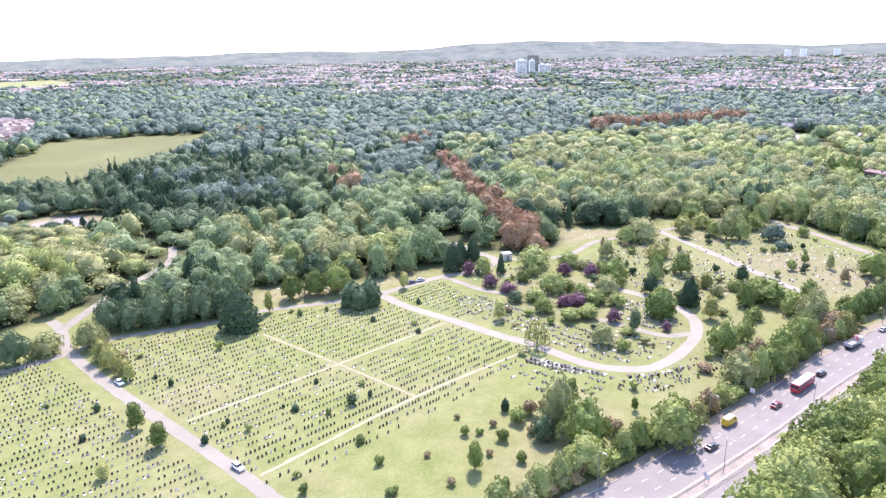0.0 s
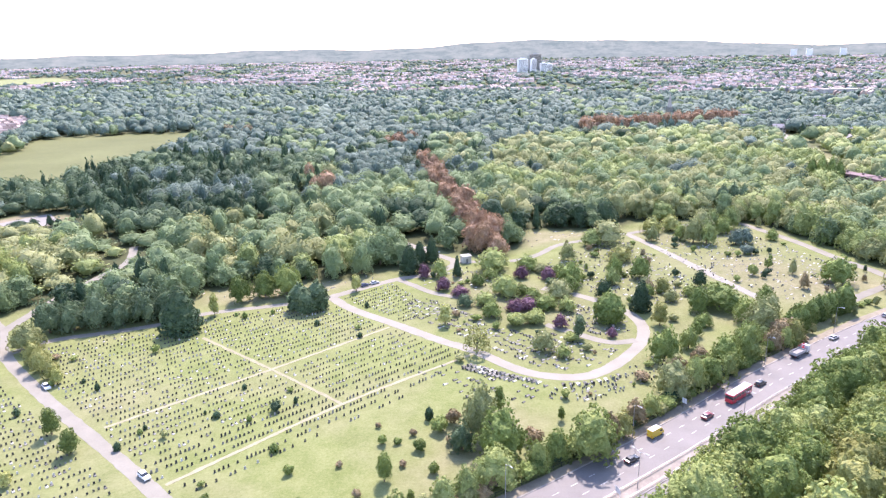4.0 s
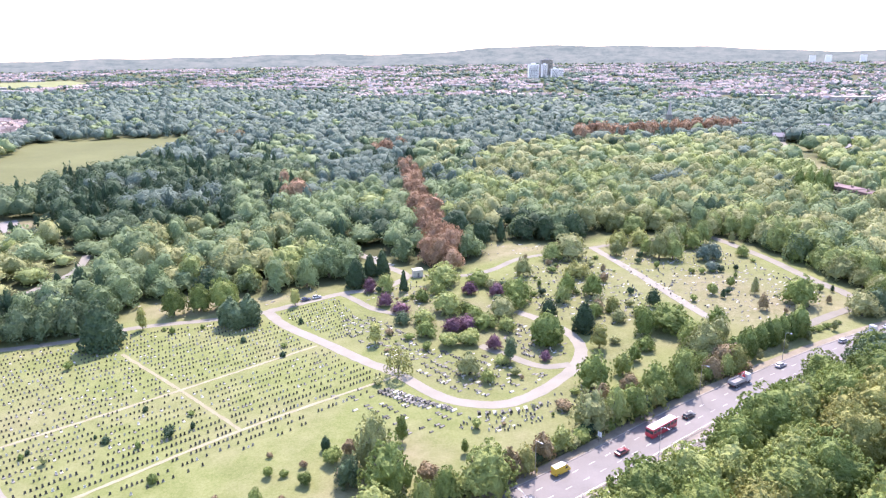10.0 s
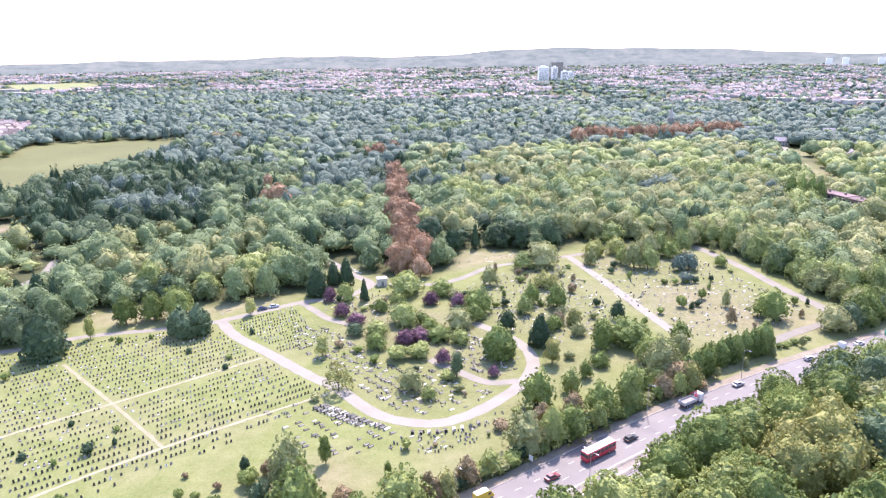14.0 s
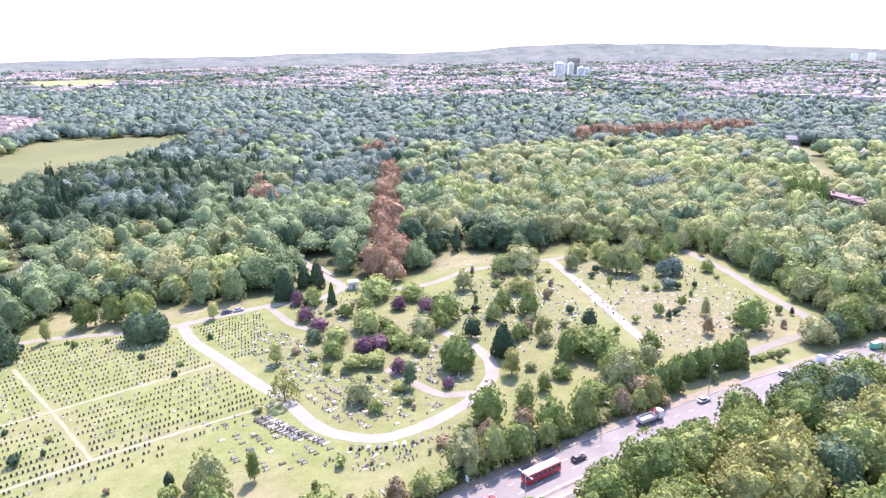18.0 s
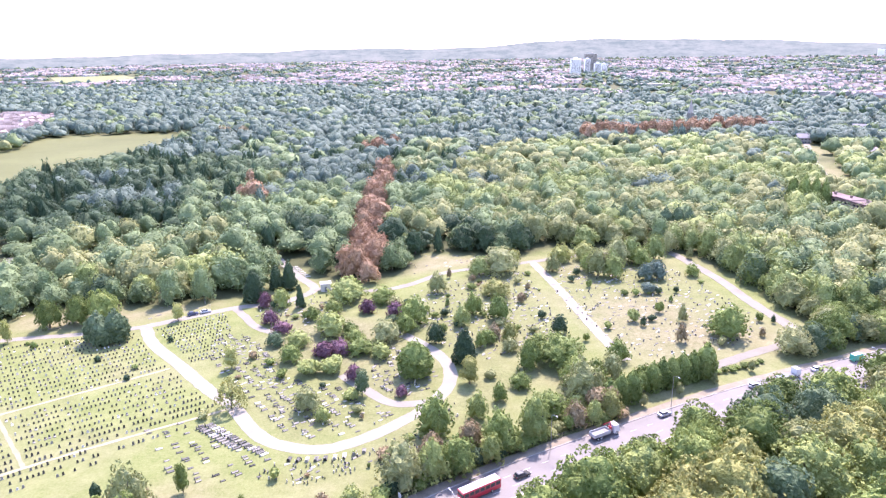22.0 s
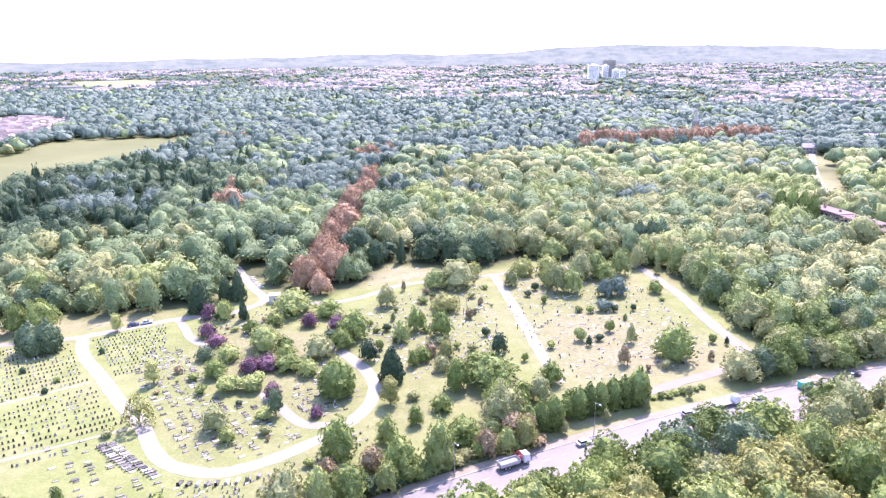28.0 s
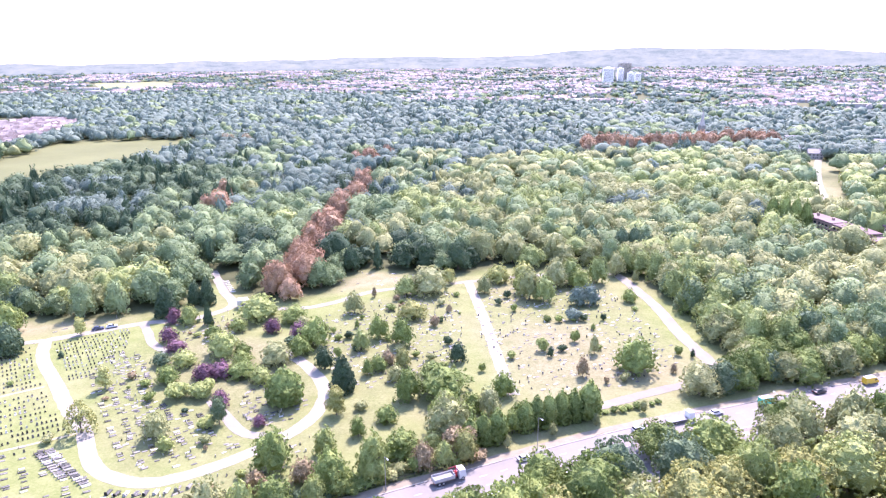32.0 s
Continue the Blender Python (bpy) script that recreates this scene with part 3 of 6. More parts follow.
def crown_arrays(kind, seed, cards, size, sub, core=0.72, droop=0.0, aspect=2.0, rough=0.11):
    """A crown: an inner mass that follows the lobes, and leaf clumps on all of them. Returns vertices and triangles."""
    rng = np.random.default_rng(seed)
    lob = lobes_of(kind, rng)
    c, rad = lob[:, :3], lob[:, 3:][:, [0, 0, 1]]
    dirs, tri = ICO[sub]
    mid = np.array([0, 0, 0.5])
    if kind in ("cone", "column", "spire"):
        zz = (dirs[:, 2] * 0.5 + 0.5)
        prof = np.array([np.max(np.where(np.abs(z - c[:, 2]) < rad[:, 2] * 1.2, np.hypot(c[:, 0], c[:, 1]) * 0.6 + rad[:, 0] * 0.8, 0.03)) for z in zz])
        h = np.hypot(dirs[:, 0], dirs[:, 1]) + 1e-6
        cv = np.c_[dirs[:, 0] / h * prof * np.minimum(1, h * 1.6), dirs[:, 1] / h * prof * np.minimum(1, h * 1.6), 0.04 + 0.9 * zz]
    else:
        sc = np.array([1, 1, 0.5])
        dd = dirs * sc
        o = (mid - c) / rad
        w = dd[:, None] / rad[None]
        A, B, C = (w * w).sum(2), (w * o[None]).sum(2), (o * o).sum(1)[None] - 1
        disc = B * B - A * C
        t = np.where(disc > 0, (-B + np.sqrt(np.maximum(disc, 0))) / A, 0)
        t = np.maximum(t.max(1), 0.35)
        cv = mid + dd * (t * core * rng.uniform(1 - rough, 1 + rough, len(t)))[:, None]
    V, F = [cv], [tri]
    base = len(cv)
    tufts = cards // 8 if cards >= 1500 and kind in ("broad", "full", "shrub") else cards
    got_p, got_n, n = [], [], 0
    while n < tufts:
        i = rng.choice(len(lob), tufts * 2, p=lob[:, 3] ** 1.5 / (lob[:, 3] ** 1.5).sum())
        d = rng.standard_normal((tufts * 2, 3))
        d /= np.linalg.norm(d, axis=1)[:, None]
        p = c[i] + d * rad[i] * rng.uniform(0.9, 1.08, (tufts * 2, 1))
        q = ((p[:, None] - c[None]) / rad[None])
        keep = ((q * q).sum(2) < 0.8).sum(1) == 0
        keep &= (p[:, 2] > 0.02) & ((d[:, 2] > -0.55) | (rng.random(len(d)) < 0.25))
        got_p.append(p[keep]), got_n.append((d / rad[i])[keep])
        n += keep.sum()
    p, nm = np.concatenate(got_p)[:tufts], np.concatenate(got_n)[:tufts]
    nm /= np.linalg.norm(nm, axis=1)[:, None]
    if tufts < cards:                      # leaves gathered into small domed tufts with gaps between
        j = rng.integers(0, tufts, cards)
        d = rng.standard_normal((cards, 3)) + 1.1 * nm[j]
        d /= np.linalg.norm(d, axis=1)[:, None]
        p = p[j] + d * np.array([1, 1, 0.55]) * ((1.7 * size * rng.uniform(0.6, 1.4, tufts))[j] * rng.uniform(0.75, 1.05, cards))[:, None]
        nm = d
    nm = nm + 0.55 * rng.standard_normal(nm.shape) + np.array([0, 0, 0.25 - droop])
    nm /= np.linalg.norm(nm, axis=1)[:, None]
    a = np.cross(nm, rng.standard_normal(nm.shape))
    a /= np.linalg.norm(a, axis=1)[:, None]
    b = np.cross(nm, a)
    s = size * rng.uniform(0.6, 1.35, (cards, 1))
    flat = np.array([1, 1, 1 / aspect * 1.2])
    q = [p + (a * s) * flat, p + (b * s * 0.7 + nm * s * 0.25) * flat, p - (a * s) * flat, p - (b * s * 0.7 + nm * s * 0.25) * flat]
    cvv = np.stack(q, 1).reshape(-1, 3)
    k = base + 4 * np.arange(cards)
    V.append(cvv)
    F += [np.stack([k, k + 1, k + 2], 1), np.stack([k, k + 2, k + 3], 1)]
    return np.concatenate(V), np.concatenate(F)


def trunk_mesh(kind, seed):
    rng = random.Random(seed)
    bm = bmesh.new()
    if kind in ("cone", "column", "spire"):
        tube(bm, (0, 0, -0.02), (0, 0, 0.9), 0.07, 0.02)
    else:
        top = Vector((rng.uniform(-0.05, 0.05), rng.uniform(-0.05, 0.05), 0.42))
        tube(bm, (0, 0, -0.02), (0, 0, 0.05), 0.085, 0.06)
        tube(bm, (0, 0, 0.05), top, 0.06, 0.045)
        for i in range(6):
            a = i * 2.4 + rng.uniform(-0.4, 0.4)
            q = rng.uniform(0.35, 0.65)
            z0 = rng.uniform(0.22, 0.42)
            tube(bm, top * (z0 / 0.42), (q * math.cos(a), q * math.sin(a), rng.uniform(0.55, 0.75)), 0.032, 0.01, 5)
    me = bpy.data.meshes.new("trunk")
    bm.to_mesh(me)
    bm.free()
    me.materials.append(BARK)
    return me


TEMPLATE = {}
for kind, kinds, cards, size in (("broad", 5, 4200, 0.036), ("tall", 3, 1600, 0.052), ("full", 4, 2200, 0.044), ("spire", 2, 1500, 0.07), ("shrub", 3, 600, 0.09), ("cone", 2, 1000, 0.085), ("column", 2, 1100, 0.10)):
    for k in range(kinds):
        v, f = crown_arrays(kind, 100 * len(kind) + k, cards, size, 3, core=0.82, rough=0.07, droop=0.5 if kind == "cone" else 0.0)
        TEMPLATE[kind, k] = (mesh_of("crown", v, f, [LEAF["mid"]]), trunk_mesh(kind, k))
    v, f = crown_arrays(kind, 100 * len(kind) + 50, cards // 4, size * (1.8 if kind in ("broad", "full") else 1.5), 2, core=0.88, rough=0.10, droop=0.5 if kind == "cone" else 0.0)
    TEMPLATE[kind, "mid"] = (mesh_of("crown", v, f, [LEAF["mid"]]), trunk_mesh(kind, 50))
v, f = crown_arrays("broad", 77, 1100, 0.06, 1, core=0.3)
TEMPLATE["airy", 0] = (mesh_of("crown", v, f, [LEAF["yellow"]]), trunk_mesh("broad", 7))

TREE_RNG = random.Random(11)


def tree(x, y, h, r, kind="broad", leaf="mid", name="tree", label="", category="tree", group="", variant=None):
    """One tree or shrub: trunk and crown, h metres high and r to each side."""
    n = sum(1 for k in TEMPLATE if k[0] == kind and k[1] != "mid")
    crown, trunk = TEMPLATE[kind, variant if variant is not None else TREE_RNG.randrange(n)]
    e = thing(name, label, category, group, pose(x, y, float(land(x, y)), 0, 0, TREE_RNG.uniform(0, 360)) @ Matrix.Diagonal((r, r * TREE_RNG.uniform(0.9, 1.1), h, 1)))
    for nm, me in (("trunk", trunk), ("crown", crown)):
        o = new(nm, me)
        o.parent = e
        if nm == "crown":
            o.material_slots[0].link = 'OBJECT'
            o.material_slots[0].material = LEAF[leaf]
    return e


LEAF_WORDS = {"mid": "green", "light": "light green", "dark": "dark green", "blue": "bluish green", "grey": "grey-green", "yellow": "yellow-green", "lime": "bright yellow-green", "cypress": "dull green", "wood": "green", "pale": "pale green", "copper": "copper-red", "purple": "dark purple", "brown": "browning"}


def plant(rows, kind, leaf, name, label, category="tree", group=""):
    for x, y, h, r in rows:
        tree(x, y, h, r, kind, leaf, name, label, category, group)


plant([(-79, 236, 17.0, 8.6), (97, 252, 11.8, 4.8)], "spire", "dark", "conifer", "broad dense dark green conifer standing on grass")
plant([(-39, 257, 11.6, 5.0), (-32, 257.5, 12.4, 5.0), (-35.5, 254.5, 10.0, 4.2)], "column", "cypress", "conifer", "dense grey-green conifer in a pair beside the drive")
plant([(3, 302, 13.4, 5.8), (7, 317, 10.6, 4.0), (13, 317, 13.0, 4.0)], "spire", "dark", "conifer", "dark green pointed conifer beside the drive")
plant([(25, 296, 9.4, 2.3)], "cone", "dark", "conifer", "slim dark green conical conifer")
plant([(-88, 166, 8.2, 3.0), (-77.5, 156.5, 7.3, 2.9)], "tall", "mid", "tree", "small round green tree among the headstones", "tree", "small trees by the avenue")
plant([(-129, 236, 13.5, 6.4), (-121, 238.5, 12.5, 6.0), (-113, 241.5, 13.8, 6.6), (-105, 243.5, 12.2, 6.2), (-97, 246.5, 13.0, 6.0), (-90, 250, 12.0, 5.6), (-148, 208, 12.6, 5.7)], "broad", "cypress", "tree", "leafy dull green tree lining the drive", "tree", "trees lining the avenue")
plant([(-128, 221, 10.5, 5.6), (-141, 216, 8.5, 5.4)], "broad", "grey", "tree", "grey-green tree at the fork of the drives", "tree", "trees lining the avenue")
plant([(-119, 210, 8.6, 4.2), (-113, 204, 8.2, 4.0), (-107, 199, 7.4, 3.6), (-157, 203, 9.5, 5.0)], "full", "yellow", "tree", "small yellowing round tree beside the avenue", "tree", "trees lining the avenue")
plant([(-66, 267, 12.0, 5.4), (-57, 272, 12.0, 5.8), (-48, 274, 13.5, 6.8)], "broad", "mid", "tree", "round green tree on a dry lawn", "tree", "trees on the lawn")
plant([(-86, 143, 4.0, 2.0), (-103, 195, 5.8, 2.2), (-72, 252, 9.3, 2.3), (-19, 278, 7.5, 2.5), (20, 240, 8.3, 3.0), ], "tall", "lime", "tree", "slender yellow-green young tree on grass")
plant([(134, 367, 9.6, 6.6), (146, 371, 9.4, 6.0), (111, 363, 7.6, 4.4)], "full", "lime", "tree", "round yellow-green tree beside a drive", "tree", "yellow-green trees by the drive")
tree(100, 237, 9.4, 3.8, "tall", "yellow", "tree", "slender straw-green tree beside the drive")
tree(31, 215, 10.4, 4.7, "airy", "yellow", "tree", "thin-leaved pale tree at the bend of the drive", variant=0)
plant([(-18, 147, 2.8, 1.6), (-14, 135, 1.7, 1.9), (-35, 136, 2.7, 1.5), (14, 157, 3.5, 2.1), (18, 147, 3.1, 1.6), (4, 160, 3.0, 1.5), (8, 160, 1.9, 1.4), (19, 166, 4.6, 2.8)], "shrub", "mid", "shrub", "scrubby green bush on mown grass", "shrub", "bushes on the grass")
plant([(-6, 150, 1.6, 1.1), (0, 138, 2.2, 1.2), (10, 150, 1.8, 1.2), (12, 164, 2.0, 1.3), (-2, 128, 1.8, 1.2), (22, 160, 2.6, 1.6), (27, 174, 2.2, 1.5), (2, 168, 1.6, 1.0), (31, 148, 3.0, 2.0), (20, 140, 2.4, 1.6)], "shrub", "brown", "shrub", "thin brownish scrub bush on mown grass", "shrub", "scrub on the grass")
plant([(6, 144, 8.1, 2.4), (13, 135, 4.2, 1.2), (53, 171, 4.2, 1.3), (36, 176, 8.2, 1.9)], "tall", "mid", "tree", "slim young green tree on mown grass", "tree", "young trees on the grass")
plant([(16, 172, 4.2, 1.3)], "column", "dark", "conifer", "small dark upright conifer on grass")
BIG = [(30, 164, 16.6, 5.8), (35, 154, 15.3, 7.3), (25, 157, 8.3, 3.7), (33, 142, 10.7, 6.1), (58, 154, 14.3, 8.0), (93, 208, 12.8, 5.9), (104, 217, 8.9, 3.5), (111, 203, 11.4, 5.8), (88, 184, 13.1, 6.4), (101, 191, 10.7, 5.8), (120, 208, 13.7, 5.0), (129, 255, 10.4, 9.7), (135, 231, 13.8, 7.0), (125, 219, 8.4, 6.2), (119, 250, 11.0, 5.1), (110, 227, 6.5, 2.8)]
for k, q in enumerate(BIG):
    tree(*q, "full", ("grey", "mid", "cypress", "light", "light", "mid", "light", "mid", "grey", "mid", "light", "mid", "grey", "mid", "mid", "mid")[k], "tree", "large leafy tree in the belt along the road", "tree", "trees in the road belt")
tree(82, 241, 12.5, 5.9, "column", "mid", "tree", "dense rounded green tree among graves")
plant([(142, 226.5, 9.2, 3.2), (145.3, 228.3, 10.0, 3.1), (149, 230.5, 10.6, 3.2), (156, 238, 9.6, 3.1), (159.2, 240, 10.2, 3.0), (162.6, 242, 10.0, 3.1), (166, 244, 10.4, 3.0), (169.5, 245.8, 10.2, 3.1), (174, 248, 12.4, 3.8)], "column", "mid", "cypress", "upright rounded green cypress in a row beside the road", "tree", "row of cypresses")
plant([(152.5, 236, 7.5, 3.2), (154, 243, 6.5, 3.2), (148, 257, 8.5, 4.2), (139, 236, 9.0, 4.6), (133, 240, 10.5, 5.4), (140, 246, 6.5, 3.8)], "full", "mid", "tree", "low rounded green tree behind the cypress row", "tree", "trees in the road belt")
plant([(10, 296, 6.5, 3.6), (19, 278, 6.0, 3.6), (26, 271, 4.6, 4.4), (54, 293, 6.2, 3.8), (66, 291, 6.0, 4.2), (48, 253, 5.4, 4.6), (53, 255, 5.6, 4.6), (63, 236, 5.8, 3.0), (80, 227, 3.8, 2.2)], "full", "purple", "tree", "low dark purple-leaved tree among graves", "tree", "purple-leaved trees")
LOOP = [(17, 296, 8.5, 3.4, "light"), (28, 259, 5.2, 3.0, "cypress"), (36, 260, 6.2, 4.1, "light"), (38, 247, 6.6, 3.5, "mid"), (45, 271, 9.0, 5.6, "light"), (52, 272, 5.0, 2.9, "mid"), (60, 256, 5.9, 4.7, "mid"), (67, 267, 8.5, 4.9, "grey"), (68, 253, 6.0, 3.6, "light"), (73, 275, 7.8, 3.8, "mid"), (54, 216, 8.0, 3.6, "grey"), (60, 211, 4.9, 2.3, "light"), (68, 226, 9.1, 2.1, "cypress"), (42, 306, 10.0, 7.5, "light"), (58, 305, 7.1, 5.0, "mid")]
for x, y, h, r, leaf in LOOP:
    tree(x, y, h, r * 1.25, "tall" if r < 2.2 else "full", leaf, "tree", "garden tree among old graves inside the loop", "tree", "trees among the graves")
plant([(47, 239, 5.2, 5.0), (54, 240.5, 5.4, 5.0), (65, 224, 3.2, 3.2)], "shrub", "light", "shrub", "clipped bright green bush among graves", "shrub")
EAST = [(104.8, 347.3, 13.3, 10.0, "grey"), (95.5, 342.9, 9.4, 6.7, "pale"), (79.3, 317.8, 10.2, 4.5, "grey"), (104.3, 316.4, 8.1, 6.9, "yellow"), (96.6, 294.0, 10.3, 4.3, "mid"), (106.9, 290.2, 11.0, 4.9, "mid"), (93.1, 283.0, 8.7, 3.7, "pale"), (74.6, 284.3, 11.4, 6.7, "mid"), (115.2, 309.3, 4.7, 2.3, "brown"), (129.6, 278.8, 7.7, 3.4, "dark"), (123.6, 292.7, 3.7, 1.9, "dark"), (101.6, 263.8, 6.3, 2.2, "mid"), (85.5, 265.7, 8.4, 3.5, "dark"), (105.9, 273.3, 5.8, 3.0, "brown"), (111.6, 272.4, 7.0, 3.4, "yellow"), (144.8, 245.3, 9.1, 3.8, "grey"), (129.7, 350.9, 9.4, 3.9, "grey"), (150.2, 346.3, 13.7, 5.9, "grey"), (156.4, 344.3, 13.5, 5.7, "pale"), (145.7, 353.2, 8.9, 4.2, "mid"), (160.9, 365.0, 13.8, 6.7, "grey"), (167.1, 369.2, 13.0, 6.2, "pale"), (171.7, 364.9, 9.6, 6.2, "mid"), (179.9, 374.3, 13.7, 5.8, "pale"), (189.2, 386.2, 12.2, 5.4, "grey"), (170.8, 342.1, 8.5, 4.8, "blue"), (176.2, 344.3, 9.0, 4.8, "blue"), (169.1, 324.7, 5.2, 3.8, "blue"), (173.3, 324.1, 3.3, 1.8, "dark"), (192.8, 349.6, 6.6, 3.6, "mid"), (197.5, 376.8, 6.5, 1.8, "grey"), (190.1, 281.7, 12.9, 7.8, "mid"), (172.5, 274.7, 7.8, 2.2, "brown"), (176.7, 293.6, 7.7, 2.0, "grey"), (169.8, 302.8, 4.9, 2.1, "mid"), (158.6, 292.9, 5.4, 2.7, "light"), (161.4, 288.4, 4.2, 1.4, "dark"), (216.0, 341.9, 12.6, 5.6, "mid"), (222.9, 313.0, 12.8, 8.4, "grey"), (227.7, 349.1, 11.8, 6.8, "pale"), (212.6, 370.8, 13.6, 8.0, "grey"), (245.3, 347.6, 13.1, 7.8, "pale"), (228.2, 389.9, 13.2, 7.7, "pale"), (241.0, 376.4, 13.8, 8.0, "light"), (210.5, 295.8, 3.4, 1.0, "dark"), (205.9, 297.1, 3.8, 1.7, "mid"), (202.4, 282.7, 3.6, 1.3, "brown"), (82.0, 337.9, 5.2, 1.3, "brown"), (118.1, 325.5, 3.7, 1.4, "brown"), (144.8, 330.8, 3.7, 1.7, "mid"), (158.9, 321.9, 2.4, 2.0, "mid"), (181.1, 326.4, 3.1, 1.3, "dark"), (176.8, 315.6, 3.0, 1.1, "mid"), (139.0, 273.0, 3.3, 1.4, "mid"), (87.1, 275.6, 4.0, 1.9, "mid"), (85.5, 292.3, 3.2, 2.0, "dark"), (85.3, 302.5, 3.7, 1.2, "mid"), (106.4, 241.3, 3.0, 2.3, "grey"), (180.0, 270.9, 2.6, 1.1, "brown"), (140.5, 346.4, 3.9, 2.0, "dark"), (244.0, 317.2, 12.6, 8.0, "grey"), (255.1, 330.2, 12.9, 8.1, "pale"), (231.5, 315.3, 9.3, 4.0, "mid")]
for x, y, h, r, leaf in EAST:
    big = h > 5.5
    tree(x, y, h, r, "full" if h > 2.6 * r or big else "shrub", leaf, "tree" if big else "shrub", LEAF_WORDS[leaf] + (" rounded tree on the old burial ground" if big else " bush on the dry burial meadow"), "tree" if big else "shrub", "trees of the burial ground" if big else "bushes of the burial ground")
plant([(23, 170, 4.8, 2.4), (139, 223, 8.7, 5.4), (44, 160, 4.4, 3.0)], "shrub", "brown", "shrub", "browning bush with dry leaves", "shrub")
SOUTH = [(94, 141, 16.4, 9.6, "mid"), (79, 127, 14.5, 9.0, "light"), (106, 150, 14.5, 8.5, "light"), (66, 117, 13.0, 8.0, "mid"), (134, 174, 17.4, 9.0, "mid"), (157, 186, 16.4, 8.2, "mid"), (175, 199, 16.7, 9.5, "mid"), (164, 206, 11.5, 6.7, "mid"), (193, 230, 9.0, 6.6, "mid"), (197, 216, 13.7, 7.7, "cypress"), (148, 192, 10.4, 6.4, "mid"), (180, 208, 15.9, 8.0, "cypress"), (207, 230, 11.6, 8.1, "mid"), (205, 208, 13.7, 8.0, "yellow"), (230, 246, 12.2, 7.8, "mid"), (116, 154, 13.0, 7.0, "light"), (116, 136, 15.0, 8.5, "yellow"), (150, 165, 16.0, 9.0, "yellow"), (223, 216, 13.2, 8.0, "yellow"), (207, 192, 13.5, 8.0, "yellow"), (162, 174, 18.5, 10.5, "yellow"), (196, 200, 15.5, 9.5, "yellow"), (126, 146, 16, 9.5, "light"), (184, 186, 16, 9.5, "light"), (236, 222, 14, 9, "light"), (138, 152, 16, 9.5, "mid")]
for x, y, h, r, leaf in SOUTH:
    tree(x - 1.2, y + 1.7, h * 1.08, r * 1.1, "broad", leaf, "tree", LEAF_WORDS[leaf] + " full-crowned tree of the wood beside the road", "tree", "trees of the south wood")


# ---------- woods ----------
COPPER_FAR = [(181, 801), (228, 827), (297, 854), (389, 881)]
COPPER = [(43, 337), (36, 376), (25, 427), (14, 484), (9, 537), (-10, 640), (-22, 700)]


def scatter(x0, x1, y0, y1, d, seed, keep):
    rng = np.random.default_rng(seed)
    gx, gy = np.meshgrid(np.arange(x0, x1, d), np.arange(y0, y1, d * 0.87))
    gx[1::2] += d / 2
    p = np.c_[gx.ravel(), gy.ravel()] + rng.uniform(-0.36 * d, 0.36 * d, (gx.size, 2))
    return p[keep(p[:, 0], p[:, 1])]


def in_wood(x, y, margin=3.0):
    k = in_poly(x, y, WOOD)
    k &= ~((poly_dist(x, y, WOOD) < margin) & (y < 420))
    for g in GAPS:
        k &= ~in_poly(x, y, g)
    for pts in (DRIVE_C, DRIVE_GATE, DRIVE_H):
        k &= poly_dist(x, y, pts, False) > 7.5
    k &= poly_dist(x, y, COPPER[:-1], False) > 10.5
    k &= poly_dist(x, y, COPPER_FAR, False) > 13
    k &= poly_dist(x, y, AVENUE_E, False) > 12
    for bx, by, br in ((-66, 473, 12), (-33, 712, 16)):
        k &= np.hypot(x - bx, y - by) > br
    for vx, vy, _ in VILLAS:
        k &= np.hypot(x - vx, (y - vy + 9) * 0.6) > 12
    return k


LIGHT_W = [(-118, 300), (-140, 350), (-135, 385), (-100, 400), (-55, 400), (-18, 370), (-12, 330), (-30, 300), (-90, 296)]
LIGHT_E = [(60, 420), (130, 396), (240, 400), (330, 560), (350, 800), (180, 780), (80, 720), (40, 520)]
YELLOW_W = [(-240, 250), (-170, 248), (-153, 285), (-158, 322), (-185, 345), (-240, 345)]
CONIFERS = [(-185, 385), (-94, 410), (-150, 560), (-275, 530)]


